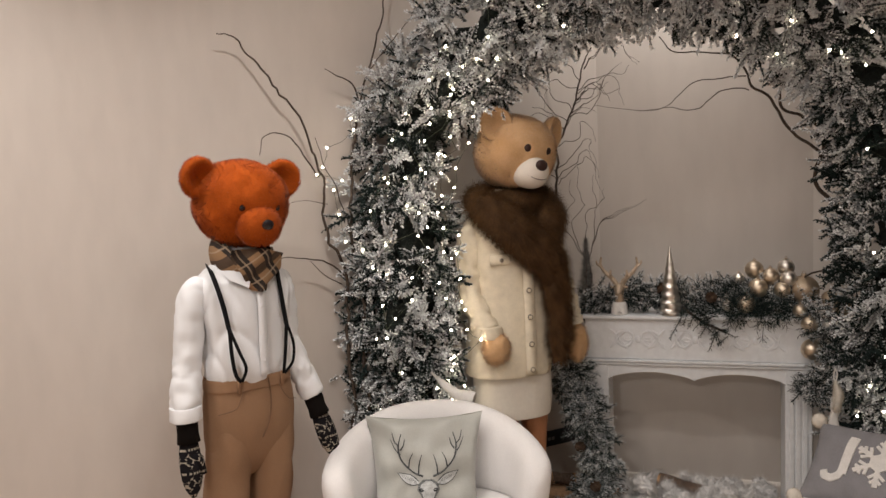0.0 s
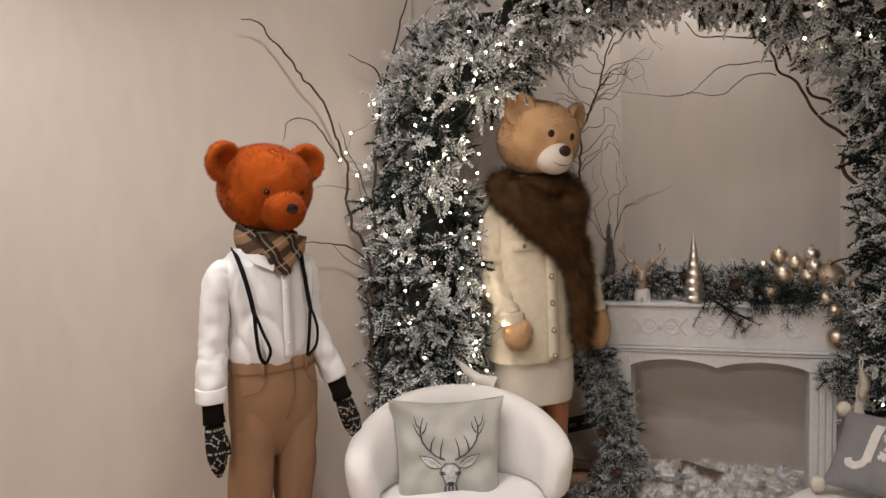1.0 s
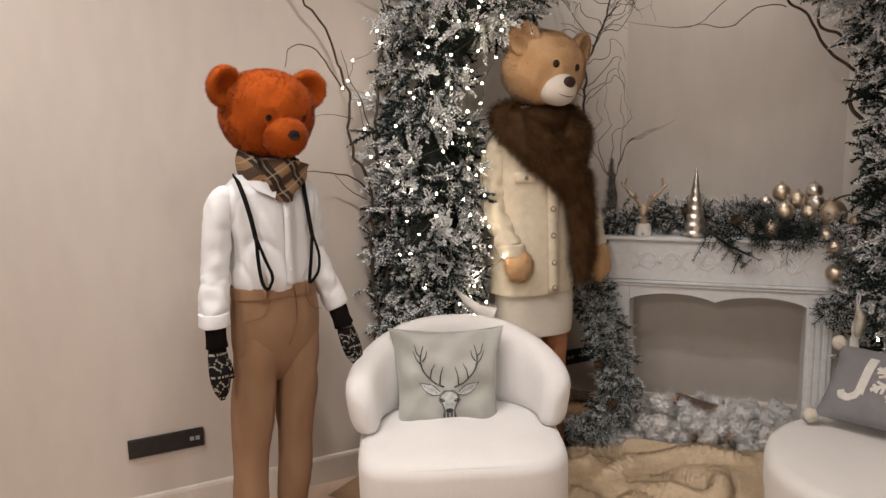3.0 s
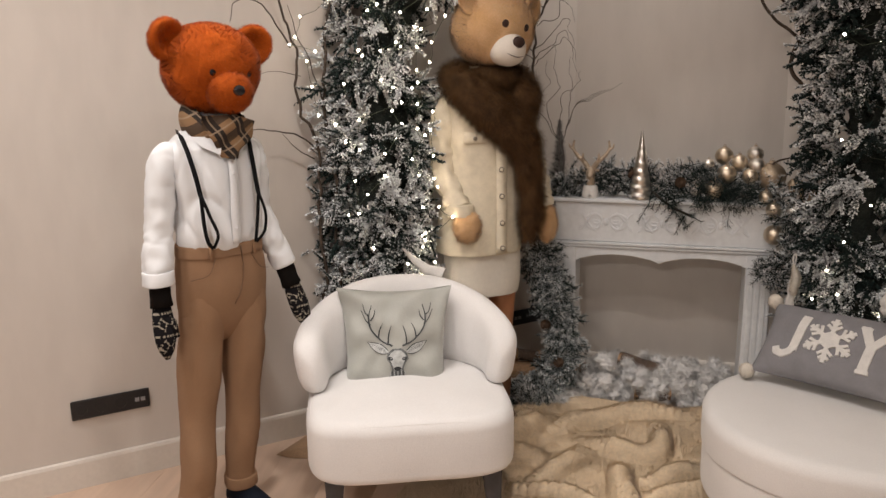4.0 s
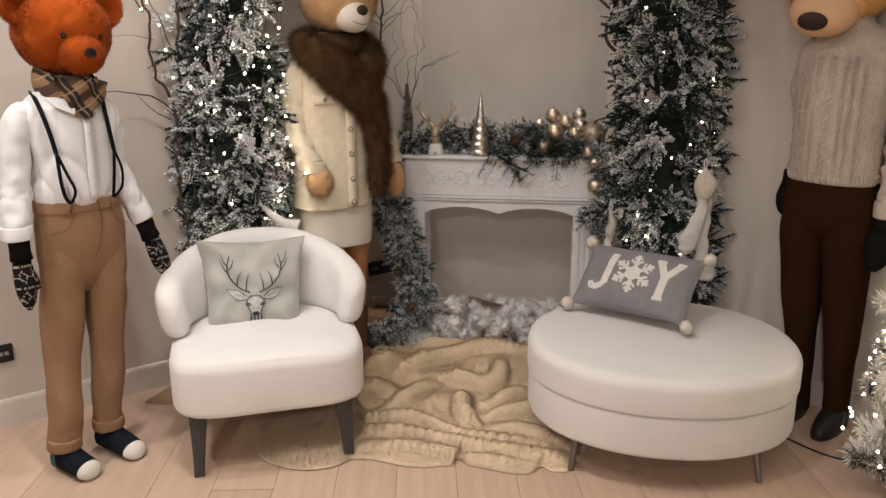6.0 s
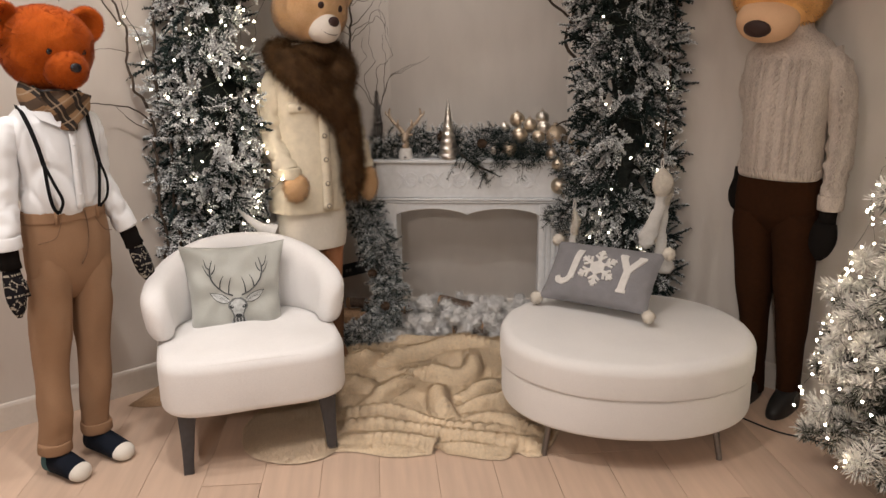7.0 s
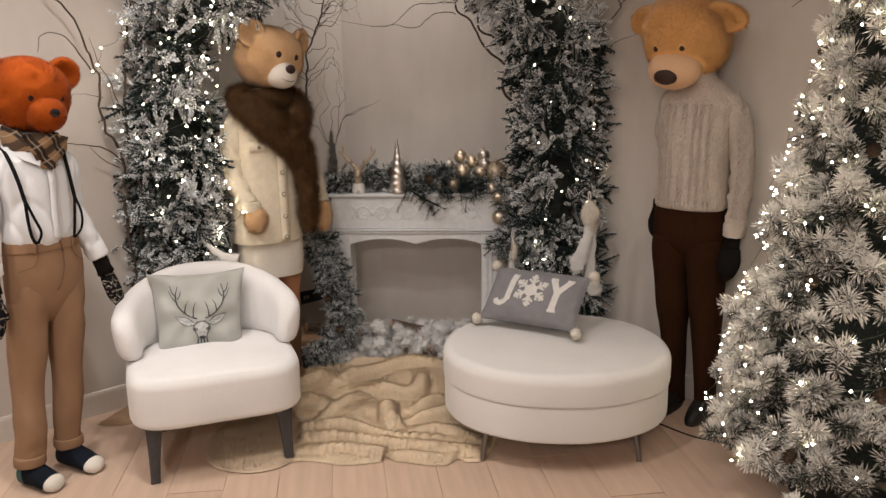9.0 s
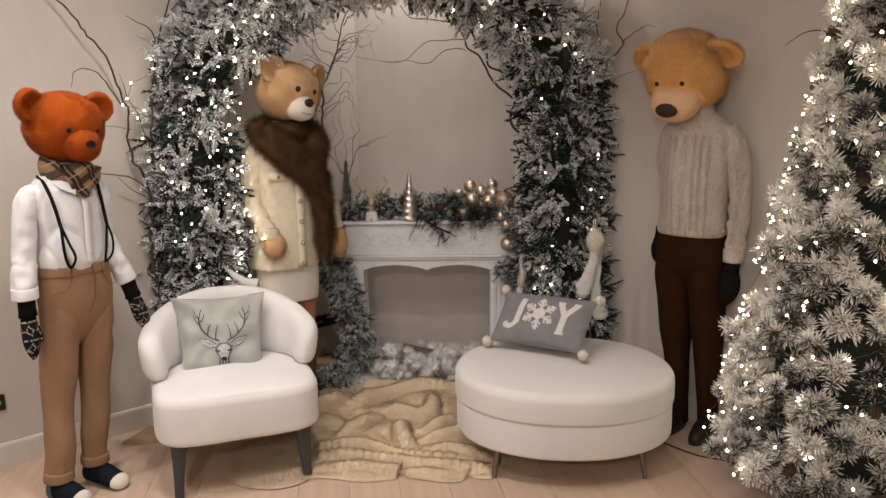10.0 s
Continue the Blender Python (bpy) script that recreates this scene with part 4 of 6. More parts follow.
def sleeve(s, pts, radii, mat, wrinkle=0.006, seg=28):
    c = curve(pts, 12)
    r = np.interp(np.linspace(0, len(pts) - 1, len(c)), range(len(pts)), radii)
    s.tube(c, list(r), mat, seg, True, 1.0, wrinkle, up=(0, 1, 0))


def ribbon(s, pts, w, mat, face=(0, -1, 0), thick=0.003):
    c = [Vector(p) for p in curve(pts, 6)]
    rows = []
    for k, p in enumerate(c):
        d = (c[min(k + 1, len(c) - 1)] - c[max(k - 1, 0)]).normalized()
        n = d.cross(Vector(face)).normalized() * w / 2
        o = Vector(face) * thick
        rows.append([p - n, p + n, p + n + o, p - n + o])
    s.grid(rows, mat, True, (True, True))


def mitten(s, top, tip, w, mat, cuff_mat, thumb):
    a, b = Vector(top), Vector(tip)
    pts = [a.lerp(b, u) for u in np.linspace(0, 1, 10)]
    prof = [0.034, 0.035, 0.034, 0.038, 0.044, 0.047, 0.047, 0.043, 0.032, 0.010]
    s.tube(pts[:4], prof[:4], cuff_mat, 16, True, 0.8, 0.002)
    s.tube(pts[3:], [p * w / 0.045 for p in prof[3:]], mat, 16, True, 0.62, 0.003)
    t = a.lerp(b, 0.45)
    s.tube([t, t + Vector(thumb) * 0.6 + (b - a) * 0.1, t + Vector(thumb) + (b - a) * 0.28], [0.02, 0.019, 0.008], mat, 10)


def sock_foot(s, ankle, toe, mat, toe_mat, heel_mat):
    a, t = Vector(ankle), Vector(toe)
    d = (t - a)
    d.z = 0
    L = d.length
    d.normalize()
    side = Vector((-d.y, d.x, 0))
    def ring(dist, w, z0, z1):
        c = a + d * dist
        return [Vector((c.x, c.y, (z0 + z1) / 2)) + side * (w * math.cos(q)) + Vector((0, 0, (z1 - z0) / 2 * math.sin(q))) for q in np.linspace(0, 2 * math.pi, 17)[:-1]]
    rows = [ring(-0.058, 0.015, 0.02, 0.06), ring(-0.047, 0.035, 0.003, 0.095), ring(-0.01, 0.042, 0.001, 0.118), ring(0.04, 0.045, 0.001, 0.105), ring(L * 0.6, 0.049, 0.001, 0.082), ring(L * 0.80, 0.050, 0.001, 0.066)]
    s.grid(rows[:3], heel_mat, True, (True, False))
    s.grid(rows[2:], mat, True)
    s.grid([rows[-1], ring(L * 0.93, 0.043, 0.001, 0.060), ring(L * 1.0, 0.030, 0.006, 0.046), ring(L * 1.03, 0.006, 0.014, 0.028)], toe_mat, True, (False, True))
    s.tube([a + Vector((0, 0, 0.05)), a + Vector((0, 0, 0.10)), a + Vector((0, 0, 0.20))], [0.037, 0.036, 0.037], mat, 16)


def boy_mannequin():
    """Facing -y in its own space."""
    s = Shape(M_SHIRT)
    # trousers, the legs set wide and slanting to one side
    s.loft([(-0.010, 0.010, 0.665, 0.060, 0.030), (-0.010, 0.010, 0.70, 0.120, 0.058), (-0.006, 0.006, 0.77, 0.150, 0.088), (-0.002, 0.004, 0.85, 0.155, 0.101), (0, 0.004, 0.92, 0.153, 0.103), (-0.004, 0, 0.985, 0.145, 0.095), (-0.004, 0, 1.012, 0.144, 0.094)], M_TAN, 32, 2.4, 0.004, 12)
    for f, foot, mid, toe in ((-1, (-0.172, -0.030), (-0.126, 0.0), (-0.138, -0.168)), (1, (0.014, 0.006), (0.047, 0.008), (0.046, -0.160))):
        s.loft([(foot[0], foot[1], 0.105, 0.052, 0.055), (foot[0], foot[1], 0.13, 0.053, 0.056), (foot[0] * 0.6 + mid[0] * 0.4, foot[1], 0.25, 0.057, 0.062), (mid[0], mid[1], 0.44, 0.063, 0.068),
                (f * 0.079 - 0.016, 0.005, 0.66, 0.075, 0.084), (f * 0.072 - 0.004, 0.004, 0.80, 0.079, 0.088), (f * 0.058, 0.003, 0.91, 0.072, 0.080)], M_TAN, 48, 2.2, 0.009, 10, run=0.45, crease=0.004)
        s.loft([(foot[0], foot[1], 0.098, 0.055, 0.058), (foot[0], foot[1], 0.102, 0.059, 0.062), (foot[0], foot[1], 0.134, 0.058, 0.061), (foot[0], foot[1], 0.139, 0.053, 0.056)], M_TAN, 30, 2.2, 0.006, 18)
        sock_foot(s, (foot[0], foot[1], 0), (toe[0], toe[1], 0), M_SOCK, M_SOCKTOE, M_TEAL if f < 0 else M_SOCK)
    # waistband, fly, pocket seams and belt loops
    s.loft([(-0.004, 0, 0.974, 0.148, 0.098), (-0.004, 0, 0.978, 0.1495, 0.0995), (-0.004, 0, 1.010, 0.1475, 0.0975), (-0.004, 0, 1.014, 0.145, 0.095)], M_TAN, 32, 2.4)
    s.tube(curve([(0.026, -0.100, 1.008), (0.028, -0.106, 0.93), (0.014, -0.108, 0.86), (-0.006, -0.098, 0.81)], 6), 0.0022, M_SEAM, 6)
    for f in (-1, 1):
        s.tube(curve([(f * 0.064, -0.097, 0.974), (f * 0.092, -0.101, 0.925), (f * 0.140, -0.064, 0.905)], 6), 0.0014, M_SEAM, 6)
        s.box((f * 0.078 - 0.005, -0.100, 0.970), (f * 0.078 + 0.005, -0.090, 1.018), M_TAN, 0.001)
    # shirt, tucked in and blousing a little over the waistband
    s.loft([(0, 0, 0.990, 0.136, 0.092), (0, 0, 1.018, 0.146, 0.103), (0, 0, 1.06, 0.149, 0.108), (0, 0, 1.14, 0.147, 0.108), (-0.004, 0, 1.24, 0.155, 0.108), (-0.008, 0.003, 1.305, 0.163, 0.098), (-0.008, 0.006, 1.345, 0.150, 0.082),
            (-0.004, 0.012, 1.378, 0.108, 0.068), (0, 0.015, 1.405, 0.066, 0.060), (0, 0.015, 1.435, 0.058, 0.056)], M_SHIRT, 110, 2.3, 0.010, 8, run=0.45, crease=0.007)
    ribbon(s, [(0.016, -0.100, 1.315), (0.010, -0.118, 1.24), (0.006, -0.118, 1.12), (0.008, -0.113, 1.02)], 0.028, M_SHIRT)
    for z in (1.25, 1.16, 1.07):
        s.ball((0.008, -0.1215, z), (0.005, 0.002, 0.005), M_SHIRT, 8, 6)
    # collar wings
    for f in (-1, 1):
        s.grid([[Vector((f * 0.066, -0.01, 1.430)), Vector((f * 0.038, -0.062, 1.415)), Vector((f * 0.010 + 0.010, -0.085, 1.380))],
                [Vector((f * 0.100, -0.015, 1.385)), Vector((f * 0.078, -0.088, 1.340)), Vector((f * 0.036 + 0.010, -0.110, 1.312))]], M_SHIRT, False)
    # arms: one hanging straight down, one held off to the side, sleeves rolled at the cuff
    sleeve(s, [(-0.135, 0.004, 1.335), (-0.176, 0.0, 1.285), (-0.203, 0.004, 1.10), (-0.222, -0.012, 1.00), (-0.231, -0.026, 0.925)], [0.034, 0.047, 0.048, 0.050, 0.050], M_SHIRT, 0.007)
    sleeve(s, [(0.118, 0.004, 1.335), (0.142, 0.0, 1.285), (0.160, 0.018, 1.11), (0.196, -0.002, 0.99), (0.226, -0.026, 0.890)], [0.034, 0.046, 0.046, 0.046, 0.043], M_SHIRT, 0.007)
    s.loft([(-0.232, -0.028, 0.905, 0.048, 0.047), (-0.232, -0.028, 0.907, 0.0515, 0.0505), (-0.2315, -0.026, 0.945, 0.0505, 0.0495), (-0.231, -0.025, 0.948, 0.048, 0.047)], M_SHIRT, 24, 2, 0.005, 24)
    mitten(s, (-0.232, -0.030, 0.920), (-0.234, -0.052, 0.655), 0.036, M_MITT, M_BLACKKNIT, (0.036, -0.015, 0))
    mitten(s, (0.224, -0.024, 0.900), (0.292, -0.052, 0.655), 0.036, M_MITT, M_BLACKKNIT, (-0.03, -0.02, 0))
    # braces: a strap to the clip, then two slack ends to the waistband
    ribbon(s, [(-0.110, 0.03, 1.385), (-0.128, -0.045, 1.378), (-0.126, -0.092, 1.32), (-0.117, -0.113, 1.25), (-0.110, -0.122, 1.19)], 0.015, M_STRAP)
    ribbon(s, [(-0.110, -0.124, 1.20), (-0.108, -0.128, 1.10), (-0.098, -0.126, 1.04), (-0.080, -0.122, 1.015)], 0.012, M_STRAP)
    ribbon(s, [(-0.110, -0.127, 1.19), (-0.088, -0.135, 1.12), (-0.068, -0.138, 1.06), (-0.080, -0.126, 1.015)], 0.010, M_STRAP)
    ribbon(s, [(0.090, 0.03, 1.385), (0.100, -0.045, 1.372), (0.088, -0.094, 1.31), (0.086, -0.116, 1.24), (0.092, -0.120, 1.18)], 0.015, M_STRAP)
    ribbon(s, [(0.092, -0.122, 1.19), (0.082, -0.124, 1.10), (0.072, -0.120, 1.015)], 0.011, M_STRAP)
    ribbon(s, [(0.092, -0.124, 1.18), (0.112, -0.124, 1.11), (0.106, -0.122, 1.05), (0.074, -0.122, 1.015)], 0.009, M_STRAP)
    # checked neckerchief, knotted at the side, its folds hanging to the chest
    v0 = len(s.v)
    rows = []
    for k in range(15):
        u = k / 14
        z = -0.046 + 0.086 * u
        w = 1 + 0.15 * math.sin(u * 3.1)
        rows.append([Vector((0.086 * w * math.cos(a), 0.080 * w * math.sin(a),
                             z + 0.028 * math.sin(a) + 0.016 * noise.noise(Vector((4 * math.cos(a), 4 * math.sin(a), u * 4))))) for a in np.linspace(0, 2 * math.pi, 41)[:-1]])
    s.grid(rows, M_PLAID, True)
    rows = []
    for b in range(13):
        v = b / 12
        half = 0.088 * (1 - 0.72 * v**1.3)
        rows.append([Vector((half * a / 8 + 0.012 * v, -0.092 - 0.026 * math.cos(a / 8 * 1.5) - 0.010 * math.sin(v * 9 + a * 0.5), 0.034 - 0.135 * v - 0.014 * abs(a / 8) * (1 - v))) for a in range(-8, 9)])
    s.grid(rows, M_PLAID, False)
    s.grid([[p + Vector((0, 0.006, 0)) for p in reversed(r)] for r in rows], M_PLAID, False)
    put(s, v0, pose(0.008, 0.004, 1.412, 4, 8, 4) @ Matrix.Diagonal((1.12, 1.12, 1.05, 1)))
    s.tube([(0, 0.015, 1.40), (0, 0.015, 1.47)], 0.05, M_SHIRT, 16)
    plush_head(s, head_pose(0.014, 0.0, 1.584, 2, 12, 3), M_RUST, M_RUST, 0.152, 0.142, 0.140, 0.065, (0.150, 0.082), 0.128, (0.074, 0.066, 0.066), M_NOSE, 0.0175, 0.016, (0.062, -0.131, 0.012, 0.011), 11, 0.0085, 42000, drop=0.006)
    return solid("dressed_mannequin", s, "mannequin, rust plush bear head, white shirt, black braces, tan trousers", "mannequin", m=pose(-1.338, 2.388, 0, 0, 0, 56))


boy_mannequin()


def lady_mannequin():
    s = Shape(M_COAT)
    # legs and ankle boots
    for f in (-1, 1):
        x = f * 0.068 + 0.018
        s.loft([(x, 0.01, 0.02, 0.034, 0.038), (x, 0.012, 0.20, 0.038, 0.043), (x, 0.015, 0.36, 0.048, 0.054), (x, 0.0, 0.50, 0.049, 0.053), (x, 0.0, 0.66, 0.062, 0.068)], M_SKIN, 20)
        s.loft([(x, 0.01, 0.03, 0.043, 0.05), (x, 0.012, 0.18, 0.047, 0.052), (x, 0.012, 0.30, 0.053, 0.058), (x, 0.012, 0.305, 0.048, 0.053)], M_BOOT, 20, 2.1, 0.003)
        s.loft([(x, -0.03, 0.0, 0.044, 0.115), (x, -0.03, 0.03, 0.045, 0.115), (x, -0.02, 0.06, 0.042, 0.09), (x, 0.0, 0.09, 0.040, 0.06)], M_BOOT, 20, 2.3)
    s.loft([(-0.014, 0, 0.628, 0.160, 0.116), (-0.014, 0, 0.635, 0.162, 0.118), (-0.012, 0, 0.70, 0.168, 0.122), (-0.01, 0, 0.86, 0.165, 0.12)], M_SKIRT, 36, 2.5, 0.004, 7, run=0.3)
    # coat with its edge, hem and pockets
    s.loft([(-0.02, 0, 0.815, 0.180, 0.138), (-0.02, 0, 0.822, 0.185, 0.142), (-0.018, 0, 0.92, 0.182, 0.140), (-0.012, 0, 1.04, 0.174, 0.134), (-0.004, 0, 1.18, 0.168, 0.126), (0.002, 0, 1.32, 0.166, 0.124), (0.004, 0.005, 1.41, 0.168, 0.110),
            (0.006, 0.012, 1.475, 0.142, 0.090), (0.008, 0.015, 1.52, 0.086, 0.072), (0.01, 0.015, 1.58, 0.068, 0.062)], M_COAT, 72, 2.4, 0.010, 7, run=0.4, crease=0.005)
    ribbon(s, [(0.014, -0.118, 1.40), (0.018, -0.134, 1.28), (0.018, -0.138, 1.12), (0.016, -0.147, 0.98), (0.012, -0.153, 0.826)], 0.046, M_COAT, thick=0.007)
    ribbon(s, [(0.040, -0.128, 1.36), (0.044, -0.134, 1.24), (0.043, -0.138, 1.10), (0.040, -0.147, 0.96), (0.036, -0.150, 0.828)], 0.003, M_BUTTON, thick=0.0015)
    for z, y in ((1.284, -0.141), (1.169, -0.145), (1.06, -0.150), (0.95, -0.156), (0.845, -0.160)):
        s.tube([(0.016, y + 0.004, z), (0.016, y - 0.004, z)], [0.0125, 0.011], M_BUTTON, 14)
        s.tube([(0.016, y - 0.004, z), (0.016, y - 0.0045, z)], [0.0075, 0.006], M_COAT, 12)
    for f in (-1, 1):
        s.box((-0.046, -0.010, -0.022), (0.046, 0.012, 0.022), M_COAT, 0.004, m=pose(f * 0.090, -0.116, 1.300, 0, f * 3, f * 18))
        s.tube([(f * 0.090, -0.124, 1.297), (f * 0.092, -0.130, 1.297)], [0.0095, 0.008], M_BUTTON, 12)
    sleeve(s, [(-0.118, 0.01, 1.452), (-0.172, 0.01, 1.385), (-0.182, 0.0, 1.22), (-0.178, -0.055, 1.10), (-0.156, -0.110, 1.012)], [0.036, 0.050, 0.053, 0.054, 0.052], M_COAT, 0.014)
    sleeve(s, [(0.130, 0.01, 1.452), (0.190, 0.01, 1.385), (0.222, 0.008, 1.22), (0.250, -0.015, 1.08), (0.266, -0.035, 0.985)], [0.036, 0.048, 0.051, 0.051, 0.048], M_COAT, 0.014)
    s.loft([(-0.153, -0.112, 0.985, 0.050, 0.048), (-0.153, -0.112, 0.990, 0.055, 0.053), (-0.155, -0.108, 1.030, 0.056, 0.054), (-0.156, -0.105, 1.036, 0.050, 0.048)], M_COAT, 24, 2, 0.005, 24)
    f0 = len(s.f)
    s.ball((-0.132, -0.135, 0.945), (0.058, 0.050, 0.066), M_HONEY, 18, 14, lump=0.14)
    s.ball((0.276, -0.050, 0.912), (0.044, 0.046, 0.084), M_HONEY, 18, 14, lump=0.12)
    p, n = s.sample(7000, [M_HONEY], 5, f0)
    s.hairs(p, n, 0.014, 0.0016, M_HONEY, (0, 0, -0.6), 0.7, 6)
    # fur stole: round the neck, crossing to one side and hanging
    f0 = len(s.f)
    s.ball((0.024, -0.026, 1.535), (0.104, 0.090, 0.052), M_DARKFUR, 20, 12)
    ring = [(0.01, 0.09, 1.560), (-0.100, 0.05, 1.560), (-0.130, -0.03, 1.528), (-0.080, -0.100, 1.470), (0.00, -0.130, 1.395), (0.075, -0.142, 1.33), (0.122, -0.145, 1.25), (0.145, -0.148, 1.14), (0.148, -0.152, 1.03), (0.140, -0.156, 0.93), (0.134, -0.156, 0.875)]
    c = curve(ring, 6)
    r = np.interp(np.linspace(0, len(ring) - 1, len(c)), range(len(ring)), [0.05, 0.056, 0.064, 0.080, 0.090, 0.084, 0.066, 0.052, 0.046, 0.040, 0.024])
    s.tube(c, list(r), M_DARKFUR, 18, True, 0.60, 0.014, up=(1, 0, 0))
    ring = [(0.01, 0.09, 1.560), (0.115, 0.05, 1.560), (0.160, -0.02, 1.528), (0.150, -0.090, 1.468), (0.095, -0.130, 1.385)]
    c = curve(ring, 6)
    s.tube(c, list(np.linspace(0.052, 0.066, len(c))), M_DARKFUR, 18, True, 0.65, 0.014, up=(1, 0, 0))
    p, n = s.sample(52000, [M_DARKFUR], 8, f0)
    s.hairs(p, n, 0.042, 0.0019, M_DARKFUR, (0.25, 0, -1.0), 0.42, 4)
    hm = head_pose(0.034, -0.010, 1.728, 13, 5, 8)
    plush_head(s, hm, M_HONEY, M_CREAMPLUSH, 0.166, 0.156, 0.150, 0.066, (0.146, 0.098), 0.116, (0.076, 0.074, 0.068), M_BROWNNOSE, 0.0225, 0.030, (0.050, -0.147, 0.018, 0.0165), 21, 0.009, 36000, drop=0.030, flop=(0, 24, 26), ear_y=-0.045)
    s.tube([hm @ Vector((x, -0.114 - 0.074 * math.sqrt(max(0, 1 - (x / 0.08) ** 2)) * 0.95 - 0.001, -0.100 + 5.5 * x * x)) for x in np.linspace(-0.048, 0.048, 14)], 0.0016, M_BROWNNOSE, 6)
    return solid("dressed_mannequin", s, "mannequin with honey plush bear head, cream coat and dark fur stole", "mannequin", m=pose(-0.628, 3.320, 0, 0, 0, 36))


lady_mannequin()


def man_mannequin():
    s = Shape(M_SWEATER)
    for f in (-1, 1):
        s.loft([(f * 0.082 + 0.045, 0.0, 0.03, 0.050, 0.070), (f * 0.082 + 0.043, 0, 0.10, 0.050, 0.070), (f * 0.082 + 0.03, 0, 0.35, 0.058, 0.076), (f * 0.084 + 0.015, 0, 0.58, 0.080, 0.090), (f * 0.085, 0, 0.80, 0.092, 0.105), (f * 0.08, 0, 0.88, 0.09, 0.11)], M_BROWN, 26, 2.2, 0.008, 8)
        s.loft([(f * 0.085 + 0.045, -0.05, 0.0, 0.046, 0.135), (f * 0.085 + 0.045, -0.05, 0.03, 0.047, 0.135), (f * 0.085 + 0.045, -0.04, 0.06, 0.045, 0.11), (f * 0.085 + 0.045, -0.01, 0.09, 0.04, 0.07)], M_SHOE, 22, 2.3)
    s.loft([(0, 0.01, 0.735, 0.07, 0.03), (0, 0.01, 0.79, 0.135, 0.075), (0, 0, 0.85, 0.168, 0.112), (0, 0, 0.92, 0.175, 0.122), (0, 0, 1.03, 0.166, 0.112), (0, 0, 1.06, 0.164, 0.110)], M_BROWN, 34, 2.4, 0.004)
    # cable-knit sweater, ribbed at hem and cuffs
    v0 = len(s.v)
    s.loft([(0, 0, 1.015, 0.158, 0.118), (0, 0, 1.022, 0.164, 0.126), (0, 0, 1.06, 0.168, 0.132), (0, 0, 1.18, 0.165, 0.130), (0, 0, 1.32, 0.172, 0.128), (0, 0.0, 1.45, 0.184, 0.116), (0, 0.01, 1.525, 0.176, 0.098),
            (0, 0.015, 1.580, 0.128, 0.078), (0, 0.015, 1.612, 0.080, 0.07), (0, 0.015, 1.64, 0.070, 0.066)], M_SWEATER, 44, 2.35, 0.007, 8)
    for x in (-0.115, -0.085, -0.055, -0.005, 0.045, 0.075, 0.11):
        for ph in (0, math.pi):
            pts = []
            for z in np.linspace(1.05, 1.50, 70):
                y = -0.136 * math.sqrt(max(0.05, 1 - (abs(x) / 0.200) ** 2.6)) * np.interp(z, [1.02, 1.06, 1.2, 1.33, 1.45, 1.53], [0.95, 1.02, 0.985, 0.965, 0.90, 0.78])
                pts.append((x + (0.013 if abs(x) < 0.01 else 0.0075) * math.sin(z * 120 + ph), y + 0.0020 - 0.0025 * math.cos(z * 120 + ph), z))
            s.tube(pts, 0.0024, M_SWEATER, 5)
    for k in range(60):
        a = 2 * math.pi * k / 60
        c, q = math.cos(a), math.sin(a)
        x, y = 0.165 * math.copysign(abs(c) ** 0.85, c), 0.129 * math.copysign(abs(q) ** 0.85, q)
        s.tube([(x * 0.97, y * 0.97, 1.018), (x, y, 1.03), (x * 1.02, y * 1.02, 1.058)], [0.004, 0.005, 0.0035], M_SWEATER, 5)
    sleeve(s, [(-0.145, 0.02, 1.52), (-0.175, 0.06, 1.38), (-0.172, 0.11, 1.22), (-0.170, 0.10, 1.08), (-0.178, 0.05, 1.00)], [0.045, 0.056, 0.054, 0.050, 0.044], M_SWEATER, 0.012)
    sleeve(s, [(0.148, 0.01, 1.535), (0.192, 0.01, 1.43), (0.214, 0.03, 1.24), (0.224, 0.0, 1.06), (0.225, -0.03, 0.955)], [0.045, 0.058, 0.056, 0.050, 0.047], M_SWEATER, 0.012)
    for ph in (0, math.pi):
        s.tube([(0.228 + 0.010 * math.sin(z * 95 + ph), np.interp(z, [0.98, 1.06, 1.22, 1.4], [-0.082, -0.056, -0.032, -0.056]), z) for z in np.linspace(1.0, 1.40, 40)], 0.0045, M_SWEATER, 6)
    s.loft([(0.225, -0.03, 0.905, 0.043, 0.043), (0.225, -0.03, 0.912, 0.050, 0.050), (0.225, -0.028, 0.962, 0.049, 0.049), (0.225, -0.026, 0.968, 0.046, 0.046)], M_SWEATER, 24, 2, 0.003, 40)
    mitten(s, (0.225, -0.03, 0.93), (0.212, -0.065, 0.70), 0.052, M_BLACKKNIT, M_BLACKKNIT, (-0.03, -0.02, 0))
    mitten(s, (-0.185, 0.05, 1.03), (-0.172, 0.0, 0.84), 0.048, M_BLACKKNIT, M_BLACKKNIT, (0.03, -0.02, 0))
    hm = head_pose(-0.055, -0.030, 1.800, -4, 28, 0)
    plush_head(s, hm, M_AMBER, M_PEACH, 0.190, 0.168, 0.192, 0.088, (0.192, 0.078), 0.148, (0.124, 0.092, 0.088), M_BROWNNOSE, 0.036, 0.006, (0.064, -0.160, 0.018, 0.013), 31, 0.014, 60000, flop=(0, 22, 12), wide=1.6, drop=0.036, flap=(1.15, 0.74))
    return solid("dressed_mannequin", s, "mannequin, amber plush bear head, oatmeal cable-knit sweater, dark brown trousers", "mannequin", m=pose(1.450, 3.035, 0, 0, 0, -40))


man_mannequin()


